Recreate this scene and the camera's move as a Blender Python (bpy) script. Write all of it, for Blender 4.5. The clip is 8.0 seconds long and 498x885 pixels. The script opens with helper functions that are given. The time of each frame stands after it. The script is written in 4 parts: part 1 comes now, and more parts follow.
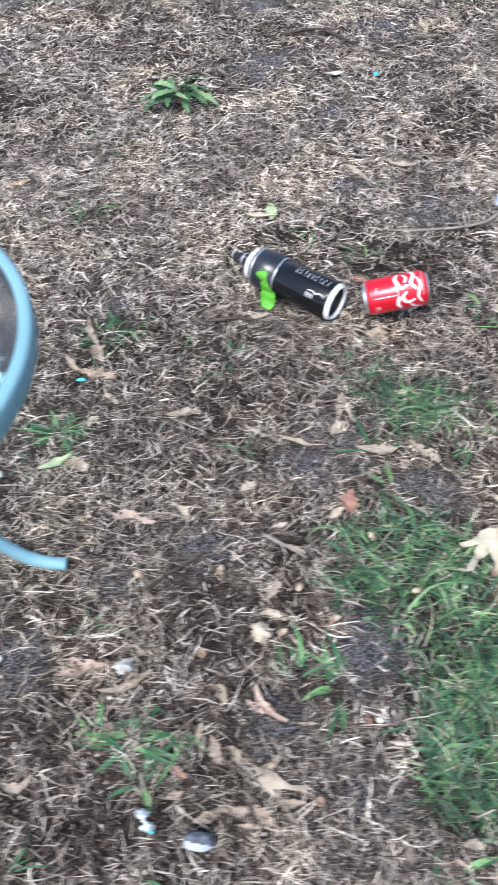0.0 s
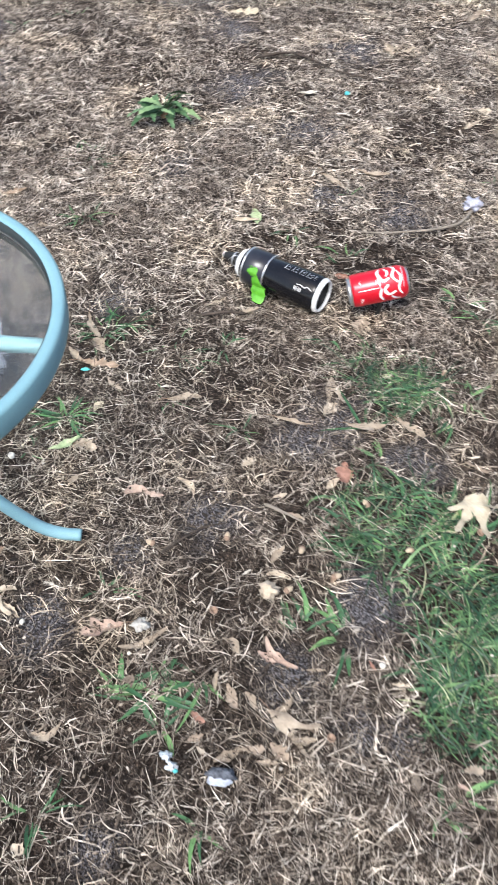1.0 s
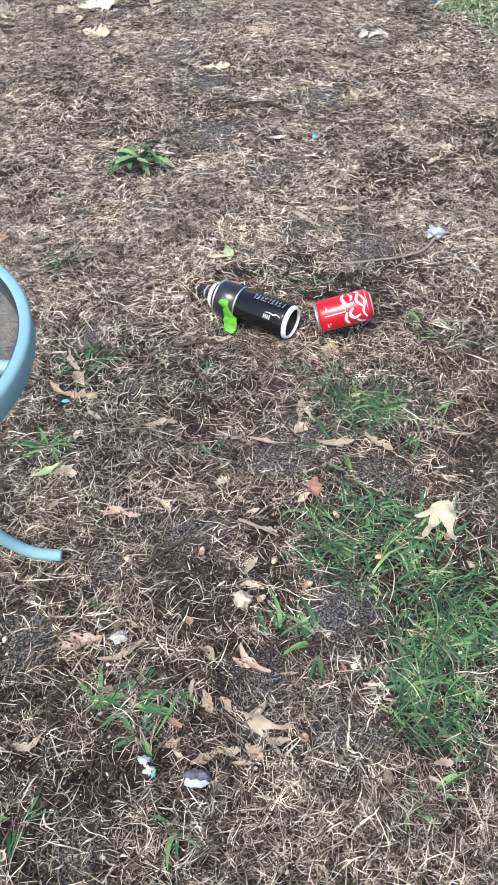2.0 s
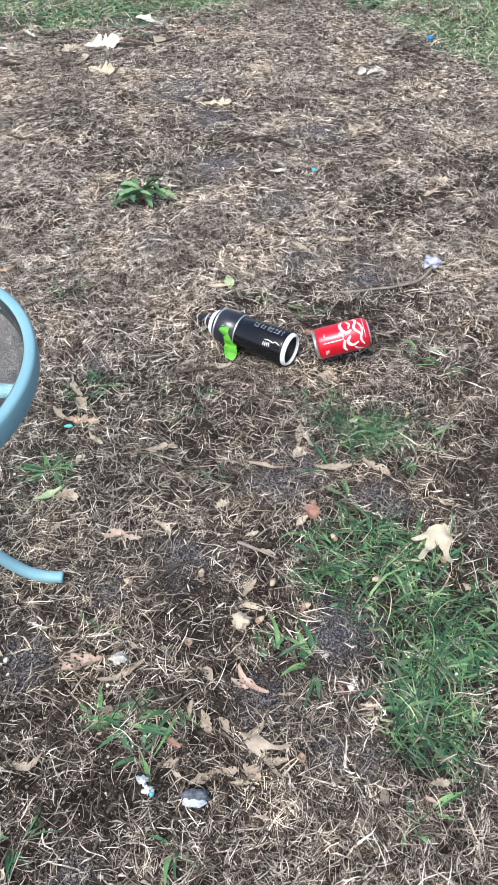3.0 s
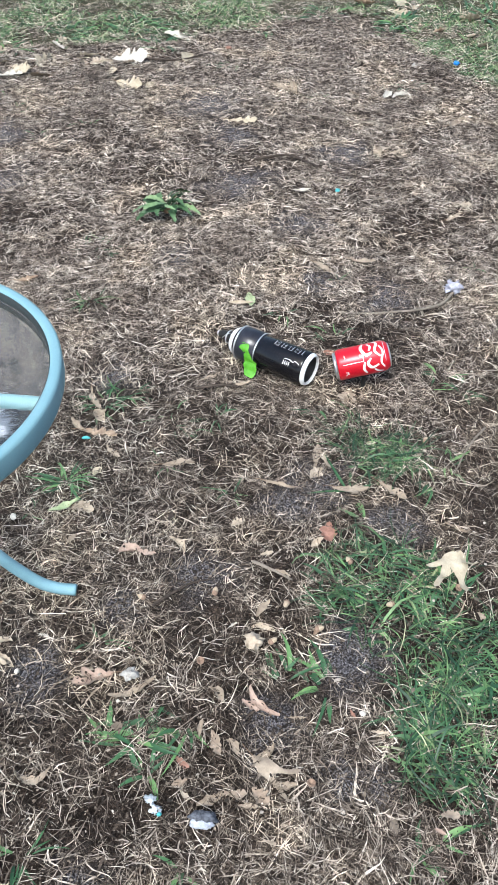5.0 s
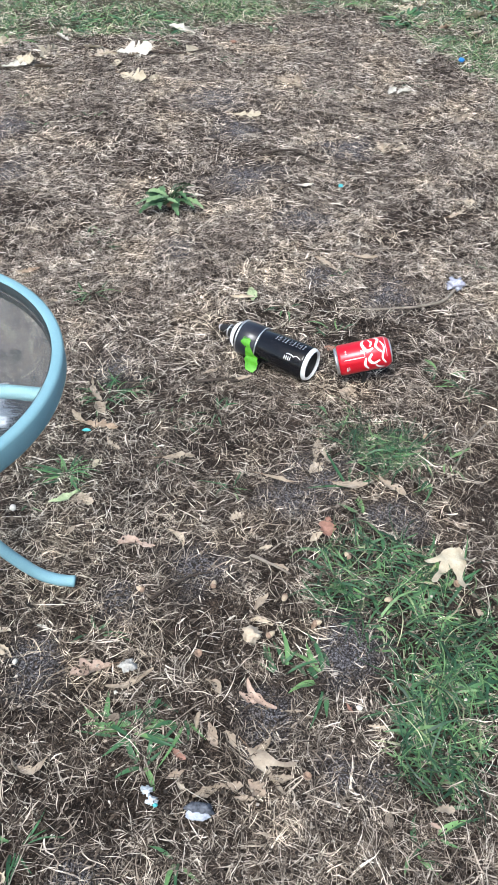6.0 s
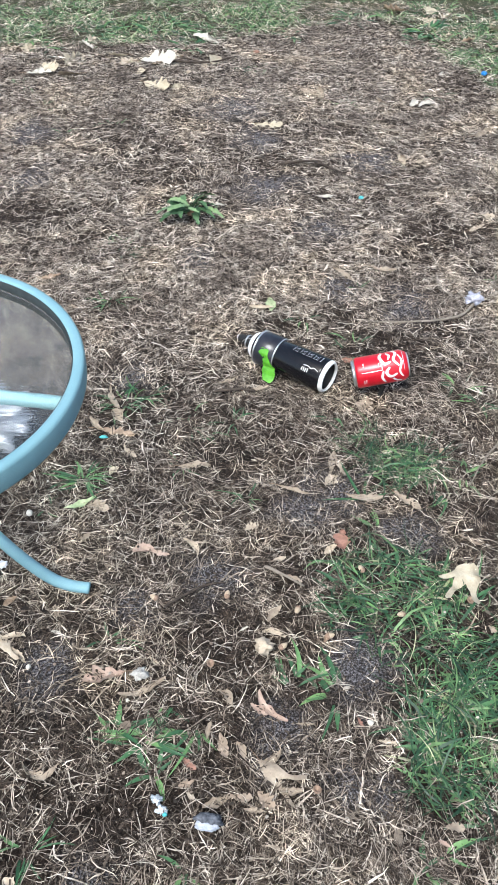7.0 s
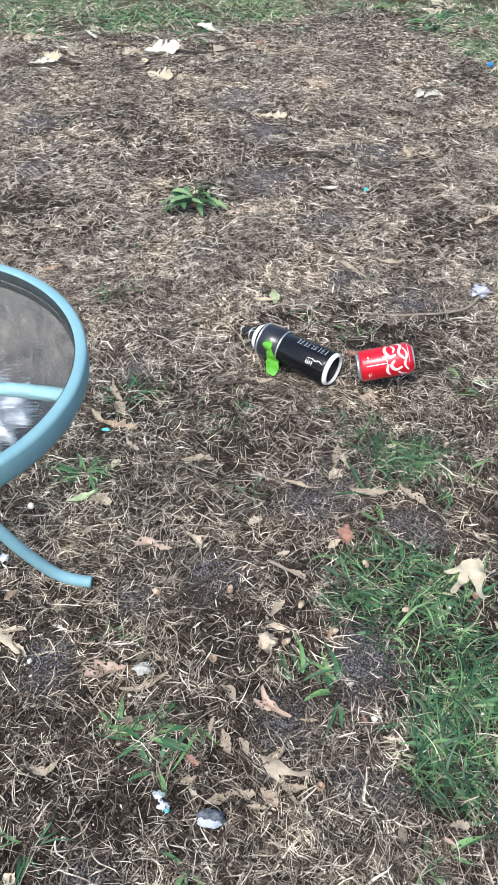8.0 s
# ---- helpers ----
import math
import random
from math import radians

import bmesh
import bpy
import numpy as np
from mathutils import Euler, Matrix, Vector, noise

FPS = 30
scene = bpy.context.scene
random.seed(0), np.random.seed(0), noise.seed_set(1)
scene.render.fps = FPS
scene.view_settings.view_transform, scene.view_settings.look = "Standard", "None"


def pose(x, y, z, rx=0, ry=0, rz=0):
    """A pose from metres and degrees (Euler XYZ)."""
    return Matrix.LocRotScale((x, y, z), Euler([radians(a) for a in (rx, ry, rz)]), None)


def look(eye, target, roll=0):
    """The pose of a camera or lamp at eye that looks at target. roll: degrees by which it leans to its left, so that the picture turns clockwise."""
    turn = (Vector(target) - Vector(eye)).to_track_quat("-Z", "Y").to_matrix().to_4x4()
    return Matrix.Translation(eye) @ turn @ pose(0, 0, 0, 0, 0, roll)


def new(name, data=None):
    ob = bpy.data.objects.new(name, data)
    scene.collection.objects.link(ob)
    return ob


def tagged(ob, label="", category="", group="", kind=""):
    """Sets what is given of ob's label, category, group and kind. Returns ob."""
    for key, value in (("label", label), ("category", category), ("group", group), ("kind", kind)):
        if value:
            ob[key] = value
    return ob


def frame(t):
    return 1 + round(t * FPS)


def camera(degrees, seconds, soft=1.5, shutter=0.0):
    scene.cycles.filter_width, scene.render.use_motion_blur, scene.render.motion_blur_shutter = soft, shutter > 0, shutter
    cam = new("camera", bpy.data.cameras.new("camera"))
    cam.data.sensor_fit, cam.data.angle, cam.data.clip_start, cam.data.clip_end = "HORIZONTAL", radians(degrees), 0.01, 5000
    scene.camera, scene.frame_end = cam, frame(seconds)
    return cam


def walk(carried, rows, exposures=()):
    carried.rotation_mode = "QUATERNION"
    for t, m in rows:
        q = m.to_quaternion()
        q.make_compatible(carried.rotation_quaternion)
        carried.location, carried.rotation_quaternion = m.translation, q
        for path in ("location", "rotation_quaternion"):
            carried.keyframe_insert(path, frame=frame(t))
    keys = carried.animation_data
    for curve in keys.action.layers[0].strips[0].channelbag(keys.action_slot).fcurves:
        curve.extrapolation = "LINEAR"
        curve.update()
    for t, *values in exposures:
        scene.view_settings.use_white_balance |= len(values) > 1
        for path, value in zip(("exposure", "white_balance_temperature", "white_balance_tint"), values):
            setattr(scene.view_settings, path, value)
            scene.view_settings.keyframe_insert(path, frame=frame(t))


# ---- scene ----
cam = camera(34.0, 8.0, soft=1.1, shutter=0.45)
PATH = [
    (0, (0.0022, 0.1003, 1.1042), (-0.0480, 1.4355, -0.6191), -0.50),
    (0.2, (-0.0785, 0.0970, 1.0965), (-0.1112, 1.4323, -0.6268), 0.10),
    (0.5, (-0.1134, 0.0785, 1.1216), (-0.1243, 1.4170, -0.5995), 1.10),
    (0.7, (-0.0937, 0.0501, 1.1183), (-0.0981, 1.4083, -0.5864), 1.40),
    (1, (-0.0632, -0.0283, 1.1183), (-0.0087, 1.3723, -0.5504), 1.90),
    (1.5, (-0.0153, -0.0861, 1.1216), (0.0283, 1.3745, -0.4960), -0.90),
    (3, (0.0011, -0.1341, 1.1347), (0.0360, 1.4246, -0.3891), -1.20),
    (3.5, (-0.0098, -0.1373, 1.1456), (0.0349, 1.4541, -0.3434), -0.40),
    (4, (-0.0098, -0.1352, 1.1478), (0.0338, 1.4759, -0.3194), -0.30),
    (4.5, (-0.0185, -0.1243, 1.1434), (0.0065, 1.4726, -0.3390), -0.00),
    (6, (-0.0207, -0.1286, 1.1401), (-0.0022, 1.4464, -0.3662), 1.30),
    (6.5, (-0.0262, -0.1286, 1.1445), (-0.0163, 1.4519, -0.3575), 1.40),
    (7, (-0.0273, -0.1264, 1.1500), (-0.0436, 1.4595, -0.3455), 1.70),
    (7.5, (-0.0316, -0.1188, 1.1467), (-0.0589, 1.4639, -0.3521), 1.80),
    (8, (-0.0305, -0.1166, 1.1401), (-0.0512, 1.4573, -0.3684), 1.80),
]
walk(cam, [(t, look(eye, target, roll)) for t, eye, target, roll in PATH],
     exposures=((0, 1.09, 6030, 8), (0.5, 1.09, 6270, 8), (1, 1.1, 6600, 7.8), (1.5, 1.1, 6600, 7.2), (3, 1.06, 6400, 6), (4.5, 1.02, 6400, 5.5), (8, 1.0, 6430, 5)))

# metres to one unit of the plan below
PLAN = 1.09

# ---- light: a bright overcast sky ----
SUN_HEIGHT, SUN_TURN = 58.0, 205.0
world = bpy.data.worlds.new("sky")
scene.world = world
world.use_nodes = True
wn = world.node_tree.nodes
sky = wn.new("ShaderNodeTexSky")
sky.sky_type, sky.sun_disc = "NISHITA", False
sky.sun_elevation, sky.sun_rotation = radians(SUN_HEIGHT), radians(SUN_TURN)
sky.air_density, sky.dust_density, sky.ozone_density = 1.0, 3.0, 1.0
world.node_tree.links.new(sky.outputs[0], wn["Background"].inputs[0])
wn["Background"].inputs[1].default_value = 0.13
sun = new("sun", bpy.data.lights.new("sun", "SUN"))
sun.data.energy, sun.data.angle, sun.data.color = 2.1, radians(22), (0.97, 0.98, 1.0)
a = radians(SUN_TURN)
sun.matrix_world = look((0, 0, 0), (-math.sin(a) * math.cos(radians(SUN_HEIGHT)), -math.cos(a) * math.cos(radians(SUN_HEIGHT)), -math.sin(radians(SUN_HEIGHT))))


# ---- materials ----
def shader(name, rough=0.6, metal=0.0, spec=0.5):
    m = bpy.data.materials.new(name)
    m.use_nodes = True
    b = m.node_tree.nodes["Principled BSDF"]
    b.inputs["Roughness"].default_value, b.inputs["Metallic"].default_value = rough, metal
    b.inputs["Specular IOR Level"].default_value = spec
    return m, m.node_tree.nodes, m.node_tree.links, b


def ramp(nodes, stops):
    r = nodes.new("ShaderNodeValToRGB")
    while len(r.color_ramp.elements) < len(stops):
        r.color_ramp.elements.new(0.5)
    for e, (p, c) in zip(r.color_ramp.elements, stops):
        e.position, e.color = p, (*c, 1)
    return r


def noise_node(nodes, links, scale, detail=5.0, rough=0.6, coord="Object"):
    c = nodes.new("ShaderNodeTexCoord")
    n = nodes.new("ShaderNodeTexNoise")
    n.inputs["Scale"].default_value, n.inputs["Detail"].default_value, n.inputs["Roughness"].default_value = scale, detail, rough
    links.new(c.outputs[coord], n.inputs["Vector"])
    return n


def bump(nodes, links, b, source, strength, distance):
    u = nodes.new("ShaderNodeBump")
    u.inputs["Strength"].default_value, u.inputs["Distance"].default_value = strength, distance
    links.new(source, u.inputs["Height"])
    links.new(u.outputs[0], b.inputs["Normal"])


def blend(nodes, links, kind, fac, one, two):
    m = nodes.new("ShaderNodeMix")
    m.data_type, m.blend_type = "RGBA", kind
    for sock, v in ((m.inputs[0], fac), (m.inputs[6], one), (m.inputs[7], two)):
        if isinstance(v, (int, float)):
            sock.default_value = v
        elif isinstance(v, tuple):
            sock.default_value = (*v, 1)
        else:
            links.new(v, sock)
    return m.outputs[2]


def mottled(name, dark, light, scale=40.0, rough=0.6, metal=0.0, relief=0.3, depth=0.001, fine=400.0, spec=0.4):
    """Two scales of noise between two colours, with a fine relief."""
    m, n, l, b = shader(name, rough, metal, spec)
    big, small = noise_node(n, l, scale), noise_node(n, l, fine, 3.0)
    r = ramp(n, ((0.3, dark), (0.7, light)))
    l.new(big.outputs[0], r.inputs[0])
    g = ramp(n, ((0.25, (0.72, 0.72, 0.72)), (0.75, (1.15, 1.15, 1.15))))
    l.new(small.outputs[0], g.inputs[0])
    l.new(blend(n, l, "MULTIPLY", 0.6, r.outputs[0], g.outputs[0]), b.inputs["Base Color"])
    bump(n, l, b, small.outputs[0], relief, depth)
    return m


def by_island(name, stops, rough=0.75, spec=0.25, drift=0.0):
    """Each blade or crumb takes a colour of its own, with small streaks on it."""
    m, n, l, b = shader(name, rough, 0.0, spec)
    geo = n.new("ShaderNodeNewGeometry")
    r = ramp(n, stops)
    l.new(geo.outputs["Random Per Island"], r.inputs[0])
    small = noise_node(n, l, 150.0, 5.0, 0.75)
    g = ramp(n, ((0.32, (0.38, 0.38, 0.38)), (0.68, (1.3, 1.3, 1.3))))
    l.new(small.outputs[0], g.inputs[0])
    col = blend(n, l, "MULTIPLY", 0.7, r.outputs[0], g.outputs[0])
    if drift:
        wide = noise_node(n, l, 5.0, 3.0, 0.6)
        d = ramp(n, ((0.36, (0.52, 0.48, 0.46)), (0.5, (0.95, 0.93, 0.92)), (0.64, (1.28, 1.20, 1.08))))
        l.new(wide.outputs[0], d.inputs[0])
        col = blend(n, l, "MULTIPLY", drift, col, d.outputs[0])
        tuft = noise_node(n, l, 42.0, 2.0, 0.6)
        e = ramp(n, ((0.38, (0.40, 0.37, 0.35)), (0.50, (0.95, 0.94, 0.93)), (0.62, (1.45, 1.42, 1.38))))
        l.new(tuft.outputs[0], e.inputs[0])
        col = blend(n, l, "MULTIPLY", drift, col, e.outputs[0])
    l.new(col, b.inputs["Base Color"])
    return m


def by_object(name, stops, rough=0.5):
    m, n, l, b = shader(name, rough, 0.0, 0.35)
    info = n.new("ShaderNodeObjectInfo")
    r = ramp(n, stops)
    l.new(info.outputs["Random"], r.inputs[0])
    small = noise_node(n, l, 150.0, 3.0)
    g = ramp(n, ((0.3, (0.65, 0.7, 0.65)), (0.7, (1.15, 1.1, 1.1))))
    l.new(small.outputs[0], g.inputs[0])
    l.new(blend(n, l, "MULTIPLY", 0.7, r.outputs[0], g.outputs[0]), b.inputs["Base Color"])
    bump(n, l, b, small.outputs[0], 0.25, 0.001)
    return m


def soil_material():
    m, n, l, b = shader("soil", 0.95, 0.0, 0.15)
    big, mid, fine = noise_node(n, l, 3.0, 4.0), noise_node(n, l, 40.0, 6.0, 0.75), noise_node(n, l, 380.0, 6.0, 0.8)
    base = ramp(n, ((0.25, (0.0065, 0.0046, 0.0036)), (0.5, (0.022, 0.0160, 0.0125)), (0.78, (0.105, 0.082, 0.065))))
    l.new(mid.outputs[0], base.inputs[0])
    wide = ramp(n, ((0.3, (0.75, 0.72, 0.7)), (0.7, (1.25, 1.2, 1.15))))
    l.new(big.outputs[0], wide.inputs[0])
    col = blend(n, l, "MULTIPLY", 1.0, base.outputs[0], wide.outputs[0])
    grit = ramp(n, ((0.41, (0.30, 0.30, 0.30)), (0.52, (1.0, 1.0, 1.0)), (0.63, (3.8, 3.7, 3.6))))
    l.new(fine.outputs[0], grit.inputs[0])
    col = blend(n, l, "MULTIPLY", 0.9, col, grit.outputs[0])
    ash = ramp(n, ((0.40, (0.014, 0.0132, 0.0145)), (0.50, (0.070, 0.067, 0.074)), (0.60, (0.62, 0.61, 0.66))))
    l.new(fine.outputs[0], ash.inputs[0])
    at = n.new("ShaderNodeAttribute")
    at.attribute_name = "bare"
    col = blend(n, l, "MIX", at.outputs["Fac"], col, ash.outputs[0])
    lie = n.new("ShaderNodeAttribute")
    lie.attribute_name = "thatch"
    straw = ramp(n, ((0.34, (0.025, 0.02, 0.016)), (0.5, (0.11, 0.09, 0.073)), (0.66, (0.34, 0.29, 0.245))))
    l.new(fine.outputs[0], straw.inputs[0])
    col = blend(n, l, "MIX", lie.outputs["Fac"], col, blend(n, l, "MULTIPLY", 1.0, straw.outputs[0], wide.outputs[0]))
    turf = n.new("ShaderNodeAttribute")
    turf.attribute_name = "turf"
    green = ramp(n, ((0.3, (0.018, 0.022, 0.012)), (0.7, (0.11, 0.11, 0.062))))
    l.new(mid.outputs[0], green.inputs[0])
    col = blend(n, l, "MIX", turf.outputs["Fac"], col, green.outputs[0])
    l.new(col, b.inputs["Base Color"])
    bump(n, l, b, fine.outputs[0], 1.0, 0.006)
    return m


SOIL = soil_material()
STRAW = by_island("dry_straw", ((0.0, (0.022, 0.016, 0.0125)), (0.35, (0.066, 0.050, 0.039)), (0.6, (0.20, 0.166, 0.134)), (0.82, (0.47, 0.415, 0.35)), (1.0, (0.84, 0.78, 0.69))), drift=0.8)
STRAW_PALE = by_island("bleached_straw", ((0.0, (0.036, 0.027, 0.021)), (0.25, (0.115, 0.092, 0.073)), (0.5, (0.33, 0.283, 0.235)), (0.8, (0.61, 0.547, 0.473)), (1.0, (0.86, 0.80, 0.71))), drift=0.8)
CRUMB = by_island("leaf_crumb", ((0.0, (0.018, 0.014, 0.011)), (0.45, (0.060, 0.045, 0.035)), (0.8, (0.17, 0.135, 0.105)), (0.97, (0.34, 0.285, 0.23)), (1.0, (0.55, 0.50, 0.44))))
TURF = by_island("turf_blade", ((0.0, (0.022, 0.062, 0.028)), (0.35, (0.075, 0.155, 0.062)), (0.70, (0.20, 0.315, 0.13)), (0.86, (0.40, 0.39, 0.25)), (1.0, (0.70, 0.64, 0.52))), 0.55, 0.35)
LUSH = by_island("green_blade", ((0.0, (0.010, 0.036, 0.018)), (0.35, (0.030, 0.092, 0.042)), (0.7, (0.075, 0.170, 0.070)), (0.92, (0.15, 0.265, 0.105)), (1.0, (0.36, 0.36, 0.23))), 0.5, 0.4, drift=0.45)
SPRIG = by_object("sprig_blade", ((0.0, (0.018, 0.060, 0.027)), (0.6, (0.048, 0.130, 0.055)), (1.0, (0.15, 0.28, 0.10))), 0.5)
ROSETTE = by_object("rosette_leaf", ((0.0, (0.030, 0.075, 0.032)), (0.6, (0.095, 0.180, 0.08)), (1.0, (0.24, 0.35, 0.17))), 0.5)
LEAF = {
    "cream": mottled("leaf_cream", (0.353, 0.297, 0.211), (0.516, 0.456, 0.344), 60, 0.7, 0, 0.5),
    "pale": mottled("leaf_pale", (0.361, 0.292, 0.215), (0.533, 0.456, 0.361), 60, 0.75, 0, 0.5),
    "tan": mottled("leaf_tan", (0.206, 0.159, 0.116), (0.404, 0.335, 0.258), 45, 0.7, 0, 0.5),
    "pink": mottled("leaf_pink", (0.292, 0.202, 0.159), (0.464, 0.353, 0.288), 60, 0.6, 0, 0.5),
    "orange": mottled("leaf_orange", (0.20, 0.095, 0.068), (0.38, 0.21, 0.155), 60, 0.6, 0, 0.5),
    "brown": mottled("leaf_brown", (0.20, 0.135, 0.09), (0.38, 0.28, 0.20), 60, 0.7, 0, 0.5),
    "greytan": mottled("leaf_greytan", (0.21, 0.16, 0.12), (0.37, 0.29, 0.22), 60, 0.8, 0, 0.5),
    "white": mottled("leaf_white", (0.40, 0.37, 0.32), (0.62, 0.59, 0.52), 60, 0.75, 0, 0.5),
    "green": mottled("leaf_green", (0.22, 0.30, 0.15), (0.42, 0.47, 0.28), 60, 0.65, 0, 0.5),
}
STALK = mottled("leaf_stalk", (0.14, 0.085, 0.05), (0.30, 0.20, 0.13), 90, 0.7)
TWIG = mottled("twig_bark", (0.025, 0.019, 0.015), (0.085, 0.064, 0.05), 70, 0.85, 0, 0.7)
TWIG_PALE = mottled("twig_grey", (0.14, 0.12, 0.10), (0.30, 0.26, 0.21), 70, 0.85, 0, 0.7)
PAINT = mottled("blue_paint", (0.165, 0.315, 0.365), (0.205, 0.37, 0.425), 9, 0.5, 0, 0.15, 0.0006, 900)
RED = mottled("red_lacquer", (0.56, 0.006, 0.020), (0.64, 0.009, 0.028), 30, 0.28, 0.25, 0.03, 0.0004, 500, 0.6)
BLACK = mottled("black_lacquer", (0.003, 0.003, 0.004), (0.008, 0.008, 0.010), 40, 0.13, 0, 0.06, 0.0006, 120, 0.4)
SMOKE = mottled("dark_grey_film", (0.013, 0.014, 0.020), (0.026, 0.028, 0.038), 30, 0.28, 0.1, 0.12, 0.0010, 120, 0.5)
RUBBER = mottled("black_plastic", (0.010, 0.010, 0.010), (0.022, 0.021, 0.020), 60, 0.6)
METAL = mottled("brushed_aluminium", (0.55, 0.55, 0.56), (0.72, 0.72, 0.73), 50, 0.35, 0.9, 0.1, 0.0005, 600)
PALE_METAL = mottled("pale_metal", (0.70, 0.70, 0.70), (0.82, 0.82, 0.82), 60, 0.4, 0.0, 0.2, 0.0008, 300)
WHITE_INK = mottled("white_ink", (0.70, 0.68, 0.67), (0.80, 0.78, 0.77), 80, 0.4, 0, 0.02)
GREY_INK = mottled("grey_ink", (0.36, 0.36, 0.38), (0.48, 0.48, 0.50), 80, 0.4, 0, 0.02)
LIME = mottled("lime_film", (0.055, 0.23, 0.015), (0.11, 0.37, 0.030), 50, 0.4, 0, 0.1)
BAG = mottled("white_plastic", (0.66, 0.66, 0.72), (0.82, 0.82, 0.84), 25, 0.45, 0, 0.3, 0.002, 120)
FOIL = mottled("torn_foil", (0.40, 0.46, 0.50), (0.75, 0.76, 0.78), 150, 0.4, 0.3, 0.6, 0.002, 250)
TEAL = mottled("teal_plastic", (0.05, 0.38, 0.40), (0.12, 0.50, 0.50), 90, 0.4)
BLUE = mottled("blue_plastic", (0.01, 0.16, 0.50), (0.02, 0.22, 0.62), 90, 0.35)
# grey back and pale belly of the small mouse
MOUSE_FUR = mottled("grey_fur", (0.020, 0.023, 0.032), (0.17, 0.185, 0.22), 160, 0.9, 0, 0.8, 0.003, 500)
MOUSE_FUR_PALE = mottled("pale_fur", (0.36, 0.40, 0.50), (0.60, 0.63, 0.70), 120, 0.9, 0, 0.8, 0.003, 500)
LILAC = mottled("lilac_film", (0.30, 0.30, 0.38), (0.60, 0.60, 0.68), 120, 0.4, 0, 0.6, 0.002, 250)
ACORN = mottled("acorn_shell", (0.36, 0.28, 0.19), (0.56, 0.46, 0.34), 120, 0.4)
CAP = mottled("acorn_cap", (0.19, 0.125, 0.09), (0.36, 0.25, 0.18), 200, 0.8, 0, 0.7)
# near-black colour for the shade on the table rim's inner wall
INNER_SHADE = mottled("dark_inner_shade", (0.010, 0.016, 0.018), (0.025, 0.034, 0.037), 60, 0.7)
PEBBLE = mottled("pale_stone", (0.50, 0.47, 0.41), (0.72, 0.69, 0.62), 90, 0.7)
FLUFF = mottled("grey_fluff", (0.34, 0.32, 0.29), (0.60, 0.58, 0.54), 120, 0.95, 0, 0.9, 0.004, 300)


def glass_material():
    m, n, l, b = shader("wavy_glass", 0.06, 0.0, 0.5)
    dust = noise_node(n, l, 7.0, 4.0)
    r = ramp(n, ((0.3, (0.66, 0.68, 0.67)), (0.7, (0.84, 0.85, 0.835))))
    l.new(dust.outputs[0], r.inputs[0])
    l.new(r.outputs[0], b.inputs["Base Color"])
    b.inputs["Transmission Weight"].default_value = 0.98
    b.inputs["IOR"].default_value = 1.45
    # pressed ripples and swirls
    c = n.new("ShaderNodeTexCoord")
    stretch = n.new("ShaderNodeMapping")
    stretch.inputs["Scale"].default_value = (30.0, 105.0, 40.0)
    l.new(c.outputs["Object"], stretch.inputs["Vector"])
    ripple = n.new("ShaderNodeTexNoise")
    ripple.inputs["Scale"].default_value, ripple.inputs["Detail"].default_value = 1.0, 3.0
    l.new(stretch.outputs[0], ripple.inputs["Vector"])
    bump(n, l, b, ripple.outputs[0], 0.30, 0.0007)
    return m


GLASS = glass_material()


# ---- building helpers ----
def mesh_of(name, verts, faces, material, smooth=True):
    me = bpy.data.meshes.new(name)
    me.from_pydata(verts, [], faces)
    me.materials.append(material)
    if smooth:
        me.polygons.foreach_set("use_smooth", [True] * len(me.polygons))
    me.update()
    return me


def obj(name, me, parent=None, m=None):
    ob = new(name, me)
    if parent is not None:
        ob.parent = parent
    if m is not None:
        ob.matrix_basis = m
    return ob


def part(name, bm, material, parent, label="", m=None, smooth=True):
    me = bpy.data.meshes.new(name)
    bm.to_mesh(me)
    bm.free()
    me.materials.append(material)
    if smooth:
        me.polygons.foreach_set("use_smooth", [True] * len(me.polygons))
    ob = obj(name, me, parent, m)
    return tagged(ob, label) if label else ob


def lathe(profile, turns=48, close=False):
    """A bmesh turned round z from (radius, height) pairs."""
    bm = bmesh.new()
    rings = []
    for r, z in profile:
        if r < 1e-6:
            rings.append([bm.verts.new((0, 0, z))])
        else:
            rings.append([bm.verts.new((r * math.cos(2 * math.pi * k / turns), r * math.sin(2 * math.pi * k / turns), z)) for k in range(turns)])
    pairs = list(zip(rings, rings[1:])) + ([(rings[-1], rings[0])] if close else [])
    for p, q in pairs:
        for k in range(turns):
            j = (k + 1) % turns
            if len(p) == 1 and len(q) == 1:
                continue
            if len(p) == 1:
                bm.faces.new((p[0], q[j], q[k]))
            elif len(q) == 1:
                bm.faces.new((p[k], p[j], q[0]))
            else:
                bm.faces.new((p[k], p[j], q[j], q[k]))
    bmesh.ops.recalc_face_normals(bm, faces=bm.faces)
    return bm


def smooth_line(points, steps=8):
    """Catmull-Rom through the points."""
    p = [Vector(q) for q in points]
    p = [2 * p[0] - p[1]] + p + [2 * p[-1] - p[-2]]
    out = []
    for i in range(1, len(p) - 2):
        for s in range(steps):
            t = s / steps
            out.append(0.5 * (2 * p[i] + (p[i + 1] - p[i - 1]) * t + (2 * p[i - 1] - 5 * p[i] + 4 * p[i + 1] - p[i + 2]) * t * t + (3 * p[i] - p[i - 1] - 3 * p[i + 1] + p[i + 2]) * t ** 3))
    out.append(p[-2])
    return out


